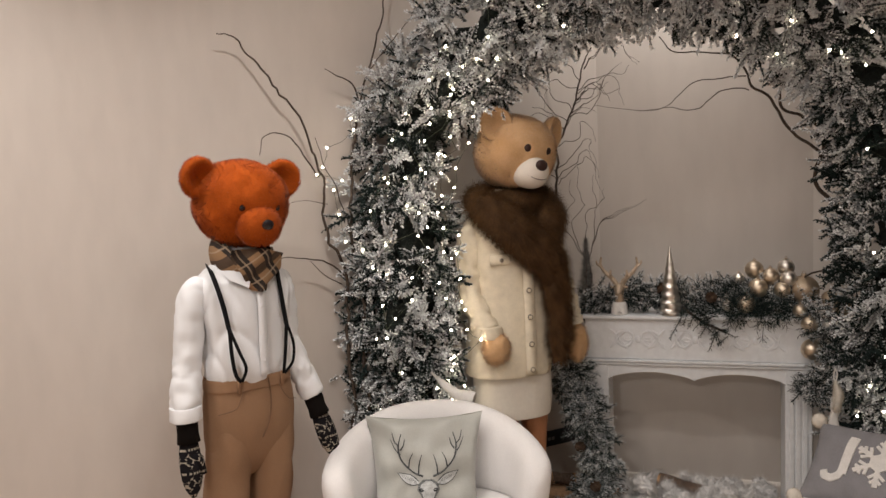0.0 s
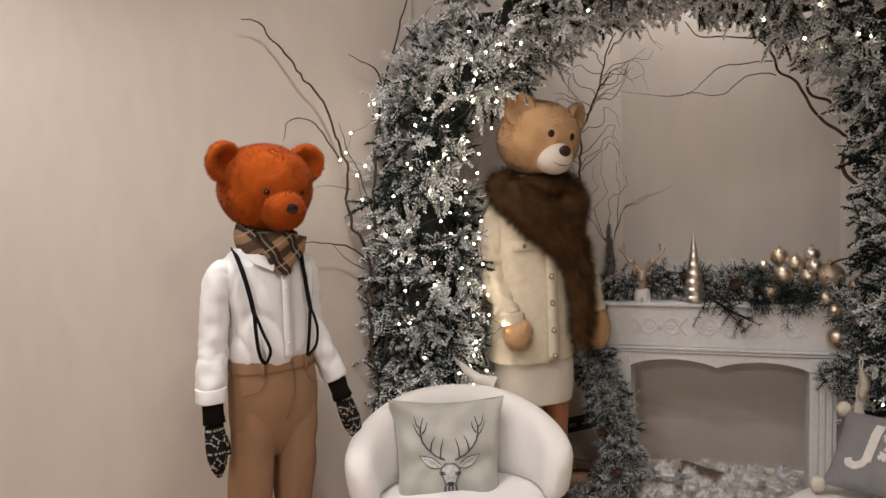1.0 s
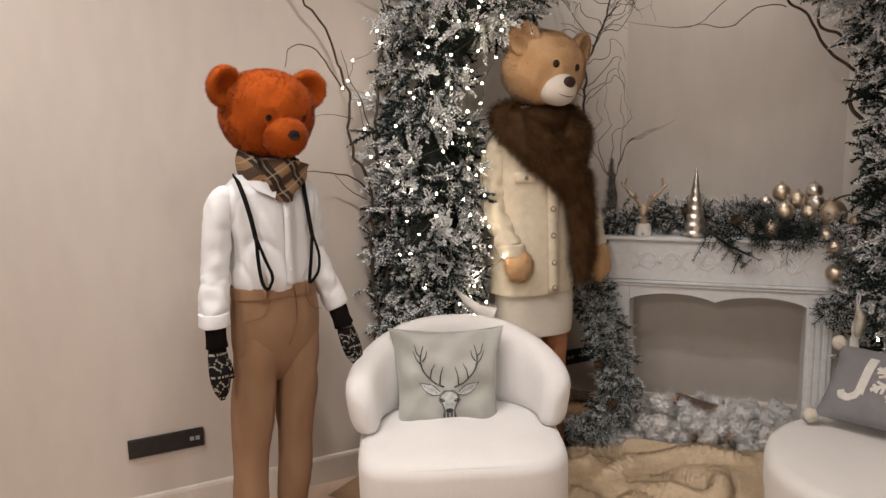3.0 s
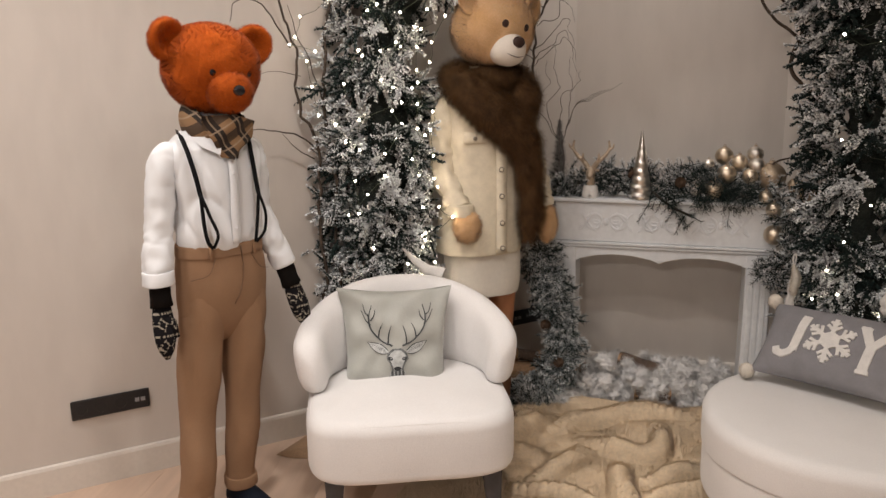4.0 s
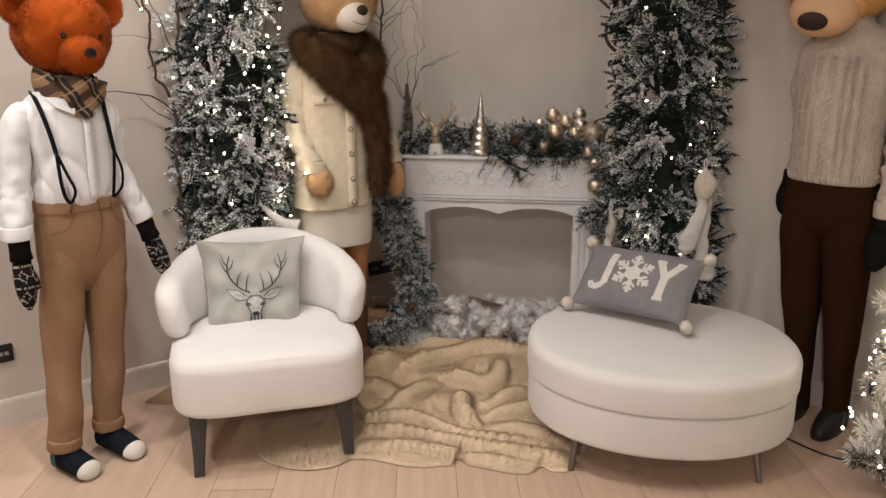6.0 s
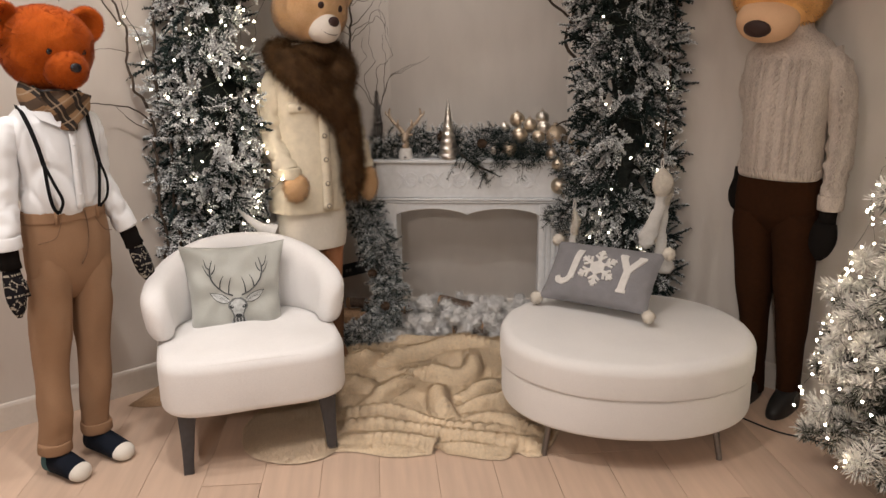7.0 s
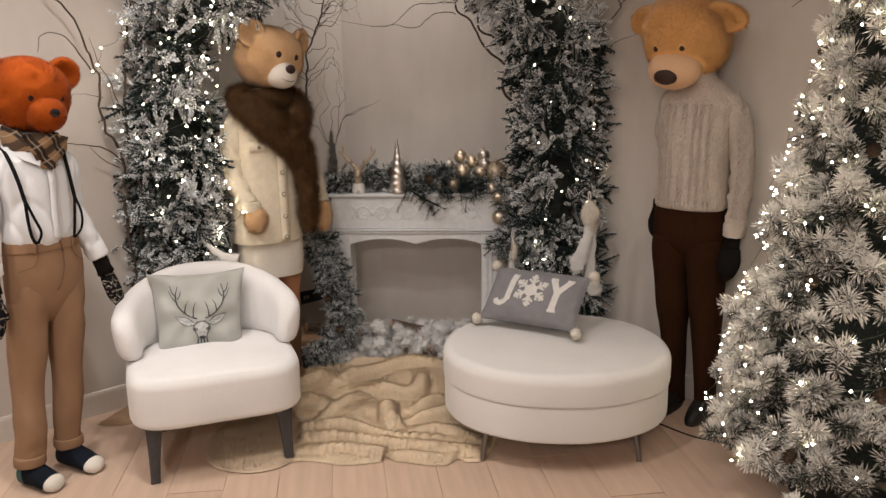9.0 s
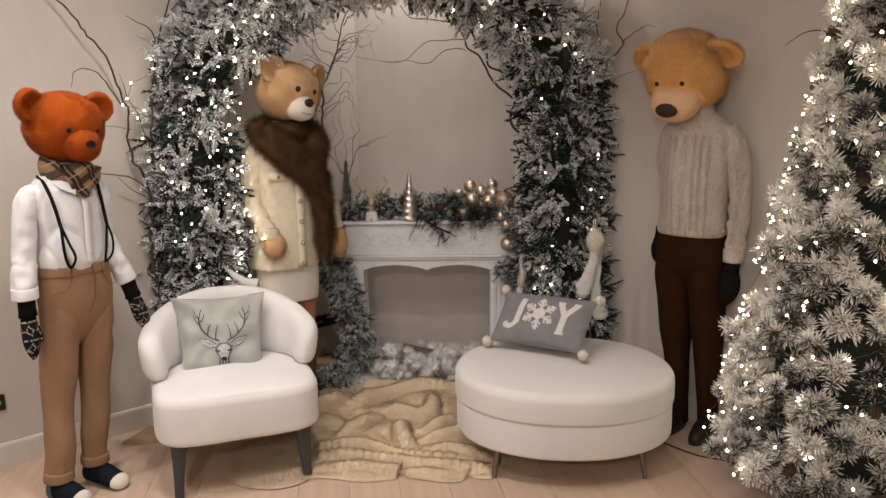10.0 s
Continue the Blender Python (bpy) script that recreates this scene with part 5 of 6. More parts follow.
# ---- fir arch ----
ARCH_M = pose(-0.078, 3.375, 0, 0, 0, 10.8)
HALF, SPRING, RISE = 0.965, 1.50, 0.90


def arch_path(u):
    """A point and the way along the arch's middle line, u from 0 to 1."""
    d = u * (2 * SPRING + 2.93)
    if d < SPRING:
        return np.array((-HALF, 0, d)), np.array((0, 0, 1.0))
    if d > SPRING + 2.93:
        return np.array((HALF, 0, 2 * SPRING + 2.93 - d)), np.array((0, 0, -1.0))
    a = math.pi * (1 - (d - SPRING) / 2.93)
    t = np.array((HALF * math.sin(a), 0, -RISE * math.cos(a)))
    return np.array((HALF * math.cos(a), 0, SPRING + RISE * math.sin(a))), t / np.linalg.norm(t)


def fir_arch():
    ob = thing("fir_arch", ARCH_M, "arch of dark green artificial fir flocked with snow", "garland arch")
    rng = np.random.default_rng(4)
    s = Shape(M_TRUNK)
    s.tube([arch_path(u)[0] for u in np.linspace(0, 1, 60)], 0.014, M_TRUNK, 8)
    part("frame", s, ob, "dark metal arch frame")
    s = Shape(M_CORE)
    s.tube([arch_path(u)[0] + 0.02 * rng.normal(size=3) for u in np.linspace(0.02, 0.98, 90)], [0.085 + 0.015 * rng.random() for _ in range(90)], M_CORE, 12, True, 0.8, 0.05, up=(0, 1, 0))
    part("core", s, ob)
    tips, ways, white = [], [], []
    for k in range(2300):
        u = (k + rng.random()) / 2300
        p, t = arch_path(u)
        side = np.cross(t, (0, 1, 0))
        a = rng.uniform(0, 2 * math.pi)
        r = side * math.cos(a) + np.array((0, 1, 0)) * math.sin(a)
        q = 0.06 + 0.105 * rng.random() ** 0.7
        if r[1] > 0.5 and rng.random() < 0.6:
            continue
        wp = ARCH_M @ Vector(p + r * (q + 0.1))
        if p[2] < 1.95 and math.hypot(wp.x + 0.640, wp.y - 3.290) < (0.32 if p[2] > 1.60 else 0.215):
            continue  # pressed aside by the mannequin that stands there
        wide = 1.35 if math.cos(a) > 0 else 0.95
        tips.append(p + side * math.cos(a) * q * wide + np.array((0, 1, 0)) * math.sin(a) * q * 0.75)
        ways.append(r * (0.9, 0.62, 0.9) + 0.45 * t * rng.normal() + np.array((0, 0, -0.28 + 0.3 * rng.normal())))
        # light on the left half and top is painted in as extra white flocking
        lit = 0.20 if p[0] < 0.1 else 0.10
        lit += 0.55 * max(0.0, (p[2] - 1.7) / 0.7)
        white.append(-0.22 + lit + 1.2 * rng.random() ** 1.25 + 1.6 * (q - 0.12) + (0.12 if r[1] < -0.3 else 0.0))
    base, way, flock = [], [], []
    for p, d, w in zip(tips, ways, white):
        # a flat spray: one middle finger and side fingers in pairs
        d = d / np.linalg.norm(d)
        n = np.cross(d, rng.normal(size=3))
        n /= np.linalg.norm(n)
        L = rng.uniform(0.08, 0.135)
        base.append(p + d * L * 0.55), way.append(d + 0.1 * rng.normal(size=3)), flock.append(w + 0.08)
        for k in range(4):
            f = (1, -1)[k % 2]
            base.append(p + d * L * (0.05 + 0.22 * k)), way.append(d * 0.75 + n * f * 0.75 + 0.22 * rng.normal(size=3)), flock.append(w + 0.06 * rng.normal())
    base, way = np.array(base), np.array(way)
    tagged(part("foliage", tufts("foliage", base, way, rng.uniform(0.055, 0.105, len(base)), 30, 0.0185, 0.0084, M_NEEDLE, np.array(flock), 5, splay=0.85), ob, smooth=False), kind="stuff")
    return ob


fir_arch()


def light_string(name, label, spots, m, wire_r=0.0011, sway=0.05, seed=1):
    """A wire with glowing bulbs along it."""
    ob = thing(name, m, label, "fairy lights")
    rng = np.random.default_rng(seed)
    pts = []
    for a, b in zip(spots[:-1], spots[1:]):
        pts += [np.array(a), (np.array(a) + b) / 2 + np.array((0, 0, -0.012)) + 0.01 * rng.normal(size=3)]
    pts.append(np.array(spots[-1]))
    part("wire", Shape(M_WIRE).tube(pts, wire_r, M_WIRE, 4), ob)
    for p in spots:
        b = part("bulb", BULB, ob)
        b.location = p
    return ob


rng = np.random.default_rng(17)
spots = []
for k in range(26):
    u = 0.12 + 0.40 * k / 26
    p, t = arch_path(u)
    a = rng.uniform(-2.6, -0.5)
    side = np.cross(t, (0, 1, 0))
    spots.append(tuple(p + side * math.cos(a) * 0.20 + np.array((0, 1, 0)) * math.sin(a) * 0.165 + 0.015 * rng.normal(size=3)))
light_string("light_string", "string of warm white fairy lights wound round the fir arch", spots, ARCH_M, seed=2)
# lights hanging down the inner side and front of the one column
for j, (x0, top, low, n) in enumerate(((0.16, 2.0, 0.66, 20), (0.08, 2.15, 1.25, 16), (-0.06, 2.15, 0.75, 12), (0.225, 1.85, 0.72, 14))):
    sp = []
    for k in range(n):
        z = top + (low - top) * k / (n - 1)
        bend = max(0, z - SPRING) ** 2 * 0.65
        sp.append((-HALF + x0 + bend + 0.03 * rng.normal(), -0.17 - 0.02 * rng.random() + 0.05 * max(0, x0 - 0.1) * 6 * 0.2, z + 0.015 * rng.normal()))
    light_string("light_string", "fairy lights hanging down the fir arch", sp, ARCH_M, seed=3 + j)
sp = []
for k in range(44):
    u = 0.52 + 0.42 * k / 44
    p, t = arch_path(u)
    a = rng.uniform(-2.7, -0.4)
    side = np.cross(t, (0, 1, 0))
    sp.append(tuple(p + side * math.cos(a) * 0.20 + np.array((0, 1, 0)) * math.sin(a) * 0.165 + 0.015 * rng.normal(size=3)))
light_string("light_string", "fairy lights wound round the darker end of the fir arch", sp, ARCH_M, seed=9)


# ---- twisted willow branches ----
def willow(name_label, stems, seed):
    """Each stem: a few points, start and end thickness, wobble."""
    rng = np.random.default_rng(seed)
    ob = thing("willow_branch", pose(0, 0, 0), name_label, "branch", "twisted willow branches")
    for pts, r0, r1, wob in stems:
        c = curve(pts, 9)
        out = []
        for k, p in enumerate(c):
            v = Vector(p)
            w = Vector((noise.noise(v * 9 + Vector((seed, 0, 0))), 0.5 * noise.noise(v * 9 + Vector((0, seed, 5))), 0.6 * noise.noise(v * 9 + Vector((9, 2, seed)))))
            w += 0.5 * Vector((noise.noise(v * 24), 0, noise.noise(v * 24 + Vector((3, 3, 3)))))
            out.append(v + w * wob * min(1, k / 4))
        part("stem", Shape(M_TWIG).tube(out, list(np.linspace(r0, r1, len(out)) * 0.68), M_TWIG, 7), ob)
    return ob


LEFT_TWIGS = [
    ([(-1.24, 3.06, 0.30), (-1.26, 3.04, 0.80), (-1.256, 3.044, 1.25), (-1.30, 3.0, 1.40), (-1.314, 2.986, 1.60), (-1.361, 2.939, 1.85), (-1.456, 2.844, 2.07), (-1.505, 2.795, 2.17), (-1.56, 2.74, 2.205), (-1.588, 2.712, 2.20)], 0.012, 0.0025, 0.03),
    ([(-1.325, 2.975, 1.66), (-1.38, 2.92, 1.79), (-1.425, 2.875, 1.83), (-1.475, 2.825, 1.82), (-1.49, 2.81, 1.755)], 0.005, 0.002, 0.015),
    ([(-1.256, 3.044, 1.25), (-1.31, 2.98, 1.315), (-1.36, 2.94, 1.335), (-1.42, 2.88, 1.35), (-1.456, 2.844, 1.345)], 0.006, 0.002, 0.012),
    ([(-1.27, 3.03, 1.22), (-1.32, 2.98, 1.26), (-1.36, 2.94, 1.33)], 0.004, 0.0015, 0.01),
    ([(-1.30, 3.0, 1.55), (-1.36, 2.93, 1.57), (-1.41, 2.88, 1.56)], 0.0025, 0.001, 0.01),
]
willow("twisted dark willow branch leaning against the wall beside the arch", LEFT_TWIGS, 3)
willow("twisted dark willow branch rising behind the arch", [
    ([(-1.20, 3.08, 0.30), (-1.21, 3.07, 1.20), (-1.235, 3.06, 1.55), (-1.21, 3.08, 1.80), (-1.18, 3.11, 1.94), (-1.157, 3.14, 2.08), (-1.12, 3.17, 2.25), (-1.083, 3.21, 2.42), (-1.06, 3.23, 2.62)], 0.011, 0.003, 0.025),
    ([(-1.18, 3.11, 1.94), (-1.20, 3.09, 2.03), (-1.245, 3.05, 2.062), (-1.285, 3.01, 2.085)], 0.006, 0.002, 0.012),
    ([(-1.16, 3.13, 2.06), (-1.10, 3.14, 2.15), (-1.02, 3.15, 2.22), (-0.95, 3.17, 2.32)], 0.004, 0.0015, 0.02),
    ([(-1.235, 3.06, 1.45), (-1.27, 3.02, 1.62), (-1.31, 2.98, 1.75), (-1.32, 2.97, 1.82)], 0.004, 0.0015, 0.015),
], 8)
willow("thick twisted willow branch by the arch, over the mantelpiece", [
    ([(0.74, 3.58, 1.30), (0.70, 3.61, 1.42), (0.635, 3.62, 1.491), (0.585, 3.62, 1.55), (0.580, 3.62, 1.61), (0.607, 3.62, 1.69), (0.607, 3.62, 1.764), (0.535, 3.62, 1.825), (0.46, 3.62, 1.864), (0.447, 3.62, 1.935)], 0.014, 0.008, 0.01),
    ([(0.66, 3.62, 1.55), (0.60, 3.62, 1.67), (0.491, 3.62, 1.771), (0.44, 3.62, 1.86), (0.406, 3.62, 1.913), (0.335, 3.62, 1.96), (0.325, 3.62, 2.01), (0.299, 3.61, 2.058), (0.24, 3.6, 2.11)], 0.010, 0.006, 0.008),
    ([(0.333, 3.64, 1.944), (0.27, 3.65, 1.955), (0.21, 3.65, 1.941), (0.131, 3.65, 1.882), (0.06, 3.65, 1.885), (0.004, 3.65, 1.895), (-0.10, 3.66, 1.888), (-0.22, 3.67, 1.91), (-0.30, 3.68, 1.93)], 0.004, 0.0012, 0.010),
    ([(0.322, 3.63, 2.002), (0.22, 3.64, 2.0), (0.121, 3.65, 1.994), (0.05, 3.65, 1.94), (0.016, 3.65, 1.906), (-0.06, 3.65, 1.885), (-0.12, 3.65, 1.89)], 0.004, 0.0012, 0.010),
    ([(0.26, 3.58, 2.09), (0.12, 3.57, 2.11), (0.03, 3.57, 2.12), (-0.02, 3.57, 2.18)], 0.005, 0.003, 0.012),
], 12)
mid = [([(-0.50, 3.66, 1.0), (-0.495, 3.70, 1.35), (-0.497, 3.76, 1.57), (-0.495, 3.78, 1.73), (-0.425, 3.78, 1.906), (-0.39, 3.78, 2.02), (-0.368, 3.78, 2.105), (-0.33, 3.78, 2.19)], 0.010, 0.004, 0.02)]
rng = np.random.default_rng(23)
for k in range(26):
    z = rng.uniform(1.45, 2.12)
    x = np.interp(z, [1.4, 1.73, 1.9, 2.1], [-0.495, -0.495, -0.425, -0.36])
    f = 1 if rng.random() < 0.62 else -1
    L = rng.uniform(0.10, 0.26)
    y = 3.78 + 0.03 * rng.normal()
    mid.append(([(x, 3.78, z), (x + f * L * 0.4, y, z + L * rng.uniform(0.1, 0.5)), (x + f * L * 0.75, y, z + L * rng.uniform(0.1, 0.9)), (x + f * L, y, z + L * rng.uniform(-0.1, 1.0))], 0.003, 0.001, 0.035))
for a, b in ((-0.339, 1.62), (-0.40, 1.68), (-0.30, 1.56), (-0.44, 1.60)):
    mid.append(([(-0.345, 3.77, 1.02), (-0.35, 3.77, 1.2), (a - 0.03, 3.77, 1.38), (a, 3.77, 1.50), (a + 0.03, 3.77, b)], 0.0035, 0.001, 0.04))
for L in (0.16, 0.12, 0.20):
    mid.append(([(-0.345, 3.77, 1.28), (-0.31, 3.77, 1.38), (-0.29 + L * 0.3, 3.77, 1.43), (-0.30 + L, 3.77, 1.42 + L * 0.4)], 0.0025, 0.001, 0.02))
willow("fine twisted willow branches behind the mantelpiece", mid, 15)
willow("twisted willow branch between the arch and the wall", [
    ([(1.03, 3.42, 1.0), (1.05, 3.45, 1.40), (1.06, 3.48, 1.66), (1.07, 3.47, 1.835), (1.11, 3.43, 1.90), (1.143, 3.407, 1.961), (1.125, 3.42, 2.04), (1.175, 3.375, 2.17), (1.19, 3.36, 2.34)], 0.009, 0.003, 0.018),
    ([(1.143, 3.407, 1.961), (1.19, 3.36, 2.0), (1.235, 3.31, 2.035), (1.284, 3.266, 2.025)], 0.004, 0.0015, 0.012),
    ([(1.065, 3.48, 1.80), (1.055, 3.49, 1.95), (1.035, 3.51, 2.08), (1.043, 3.507, 2.19), (1.06, 3.48, 2.3)], 0.005, 0.002, 0.015),
    ([(1.075, 3.46, 1.72), (1.13, 3.41, 1.79), (1.19, 3.36, 1.81), (1.243, 3.307, 1.83)], 0.003, 0.001, 0.015),
], 19)
solid("willow_twig", Shape(M_TWIG).tube(curve([(0.50, 3.70, 1.10), (0.56, 3.66, 1.17), (0.62, 3.63, 1.195), (0.68, 3.6, 1.23)], 6), list(np.linspace(0.005, 0.003, 19)), M_TWIG, 7), "short dark willow twig lying among the baubles", "branch", "twisted willow branches")


# ---- mantelpiece ----
def garland(name, label, path, count, reach, seed, mat, length=0.07, needle=0.024, width=0.0034, white=0.4, flat=0.7, down=0.0):
    rng = np.random.default_rng(seed)
    c = np.array(curve(path, 10))
    ob = thing(name, pose(0, 0, 0), label, "garland")
    part("stem", Shape(M_TRUNK).tube(c, 0.006, M_TRUNK, 6), ob)
    tips, ways, fl = [], [], []
    for k in range(count):
        i = rng.integers(0, len(c) - 1)
        t = c[i + 1] - c[i]
        t /= np.linalg.norm(t)
        d = rng.normal(size=3)
        d[1] = -abs(d[1])
        d -= t * (d @ t) * 0.6
        d /= np.linalg.norm(d)
        tips.append(c[i] + d * reach * rng.random() * (1, flat, 1))
        ways.append(d + np.array((0, 0, -down)))
        fl.append(white * (0.3 + 1.2 * rng.random()))
    base, way = branch_sprigs(np.array(tips), np.array(ways), 3, 0.06, rng)
    part("needles", tufts("needles", base, way, rng.uniform(0.6, 1.2, len(base)) * length, 22, needle, width, mat, np.repeat(fl, 3), seed + 1), ob, smooth=False)
    return ob


garland("mantel_garland", "frosted fir garland lying along the mantelpiece", [(-0.36, 3.70, 1.05), (-0.20, 3.72, 1.06), (-0.07, 3.74, 1.08), (0.10, 3.74, 1.07), (0.25, 3.74, 1.09), (0.40, 3.72, 1.07), (0.58, 3.70, 1.05)], 300, 0.055, 31, M_NEEDLE, 0.055, 0.022, 0.0036, 0.42)
garland("pine_spray", "dark pine spray hanging over the mantel edge", [(0.06, 3.64, 1.03), (0.11, 3.615, 0.995), (0.16, 3.605, 0.965), (0.23, 3.60, 0.935)], 10, 0.02, 33, M_NEEDLE, 0.09, 0.022, 0.0036, 0.05, 0.5, 0.7)
garland("pine_spray", "dark pine spray among the baubles", [(0.26, 3.66, 1.04), (0.36, 3.65, 1.03), (0.46, 3.64, 1.02)], 30, 0.03, 35, M_NEEDLE, 0.08, 0.045, 0.0028, 0.02)
garland("frosted_garland", "pale frosted garland hanging down beside the fireplace", [(-0.45, 3.585, 0.84), (-0.42, 3.585, 0.72), (-0.355, 3.575, 0.60), (-0.335, 3.57, 0.46), (-0.30, 3.57, 0.34), (-0.33, 3.57, 0.20), (-0.40, 3.55, 0.09), (-0.52, 3.53, 0.06)], 460, 0.072, 37, M_NEEDLE_PALE, 0.05, 0.022, 0.0050, 0.62)
garland("frosted_garland", "frosted fir garland trailing from the mantelpiece to the arch", [(0.56, 3.66, 1.03), (0.63, 3.60, 0.95), (0.66, 3.57, 0.84), (0.60, 3.57, 0.75), (0.55, 3.58, 0.70)], 110, 0.06, 39, M_NEEDLE, 0.06, 0.024, 0.0036, 0.42)
garland("frosted_garland", "frosted fir trimming at the foot of the fireplace", [(-0.62, 3.50, 0.09), (-0.50, 3.50, 0.08), (-0.40, 3.50, 0.07)], 70, 0.05, 41, M_NEEDLE, 0.05, 0.022, 0.0036, 0.42)
for x, y, z, a, b in ((-0.33, 3.525, 0.245, 70, 20), (-0.43, 3.51, 0.10, 60, 110), (-0.05, 3.68, 1.09, 50, 60), (0.17, 3.68, 1.07, 80, 10), (-0.37, 3.53, 0.42, 75, -20)):
    solid_cone = new("pine_cone", CONE)
    solid_cone.matrix_basis = pose(x, y, z, a, 0, b)
    tagged(solid_cone, "brown pine cone tucked into the garland", "pine cone", "pine cones")


def bauble(x, y, z, r, mat, label):
    ob = thing("bauble", pose(x, y, z), label, "bauble", "gold baubles")
    ball = part("glass_ball", Shape(mat).ball((0, 0, 0), r, mat, 24, 16), ob)
    s = Shape(M_ANTIQUE).tube([(0, 0, r * 0.96), (0, 0, r * 1.14)], [r * 0.2, r * 0.18], M_ANTIQUE, 10)
    s.tube([(r * 0.1 * math.cos(a), 0, r * 1.2 + r * 0.1 * math.sin(a)) for a in np.linspace(0, 6.28, 9)], 0.0012, M_ANTIQUE, 5)
    part("cap", s, ball)


for x, y, z, r, kind in ((0.355, 3.73, 1.185, 0.034, 0), (0.418, 3.71, 1.158, 0.032, 1), (0.482, 3.73, 1.195, 0.031, 2), (0.487, 3.68, 1.150, 0.031, 2), (0.366, 3.67, 1.112, 0.036, 1), (0.463, 3.67, 1.105, 0.031, 0),
                         (0.548, 3.69, 1.103, 0.054, 3), (0.527, 3.63, 1.024, 0.026, 1), (0.316, 3.64, 1.050, 0.036, 1), (0.243, 3.64, 1.040, 0.022, 2), (0.560, 3.60, 0.974, 0.030, 0), (0.566, 3.60, 0.868, 0.037, 0),
                         (0.632, 3.58, 0.972, 0.028, 2), (0.680, 3.60, 1.045, 0.036, 3), (0.640, 3.63, 1.075, 0.030, 3), (0.29, 3.69, 1.152, 0.022, 2)):
    bauble(x, y, z, r * 1.14, (M_GOLD, M_GOLD, M_MERCURY, M_GOLDMATT)[kind], ("satin champagne bauble", "shiny gold bauble", "mirrored silver-gold bauble", "glittered matt gold bauble")[kind] + " on the mantelpiece")


def glass_tree():
    s = Shape(M_MERCURY)
    rows = []
    for k in range(91):
        u = k / 90
        r = 0.046 * (1 - u) ** 0.95 + 0.0015
        row = []
        for j in range(28):
            a = 2 * math.pi * j / 28
            w = 1 + 0.34 * abs(((u * 8 + a / (2 * math.pi)) % 1.0) - 0.35) * (1 - 0.6 * u)
            row.append(Vector((r * w * math.cos(a), r * w * math.sin(a), 0.008 + 0.295 * u)))
        rows.append(row)
    s.grid(rows, M_MERCURY, True, (True, True))
    s.tube([(0, 0, 0), (0, 0, 0.008)], [0.040, 0.044], M_MERCURY, 24)
    solid("glass_cone_tree", s, "silver mercury glass cone tree standing on the mantelpiece", "ornament", m=pose(0.006, 3.66, 0.996))


glass_tree()


def stag_ornament():
    ob = thing("stag_ornament", pose(-0.213, 3.66, 0.996), "champagne metal stag head with antlers on a white base", "ornament")
    s = Shape(M_FELT).loft([(0, 0, 0, 0.034, 0.034), (0, 0, 0.006, 0.037, 0.037), (0, 0, 0.05, 0.030, 0.030), (0, 0, 0.056, 0.022, 0.022)], M_FELT, 24)
    part("base", s, ob, "white rounded base")
    s = Shape(M_ANTIQUE)
    s.loft([(0, 0.005, 0.05, 0.020, 0.022), (0, 0, 0.085, 0.019, 0.020), (0, -0.004, 0.115, 0.022, 0.022), (0, -0.002, 0.135, 0.012, 0.014)], M_ANTIQUE, 18)
    s.tube([(0, -0.012, 0.118), (0, -0.032, 0.104), (0, -0.046, 0.094)], [0.019, 0.014, 0.009], M_ANTIQUE, 12)
    for f in (-1, 1):
        s.ball((f * 0.026, 0, 0.122), (0.014, 0.005, 0.007), M_ANTIQUE, 10, 6)
    head = part("head", s, ob)
    for f in (-1, 1):
        s = Shape(M_ANTIQUE)
        s.tube(curve([(f * 0.010, 0, 0.130), (f * 0.030, 0, 0.160), (f * 0.062, 0, 0.190), (f * 0.080, 0, 0.222), (f * 0.076, 0, 0.256)], 5), list(np.linspace(0.0125, 0.0045, 21)), M_ANTIQUE, 8)
        s.tube(curve([(f * 0.030, 0, 0.160), (f * 0.036, -0.01, 0.180), (f * 0.034, -0.012, 0.200)], 4), list(np.linspace(0.009, 0.0035, 9)), M_ANTIQUE, 8)
        s.tube(curve([(f * 0.075, 0, 0.212), (f * 0.094, 0, 0.226), (f * 0.098, 0, 0.242)], 4), list(np.linspace(0.0075, 0.003, 9)), M_ANTIQUE, 8)
        part("antler", s, head)


stag_ornament()


def bottle_brush():
    ob = thing("bottle_brush_tree", pose(-0.366, 3.735, 0.996), "frosted grey bottle-brush tree on the mantelpiece", "ornament")
    part("stand", Shape(M_BARK).tube([(0, 0, 0), (0, 0, 0.018), (0, 0, 0.02), (0, 0, 0.34)], [0.022, 0.022, 0.004, 0.002], M_BARK, 12), ob)
    rng = np.random.default_rng(2)
    s = Shape(M_FROST)
    z = rng.uniform(0.03, 0.335, 3200)
    a = rng.uniform(0, 6.283, 3200)
    n = np.stack([np.cos(a), np.sin(a), 0.3 * np.ones_like(a)], 1)
    p = np.stack([0 * z, 0 * z, z], 1)
    for lo, hi in zip(np.linspace(0.03, 0.31, 12), np.linspace(0.06, 0.34, 12)):
        q = (z >= lo) & (z < lo + 0.028)
        s.hairs(p[q], n[q], 0.052 * (1 - (lo - 0.03) / 0.33) + 0.006, 0.0016, M_FROST, (0, 0, 0), 0.12, int(lo * 1000))
    part("bristles", s, ob, "frosted bristles")


bottle_brush()


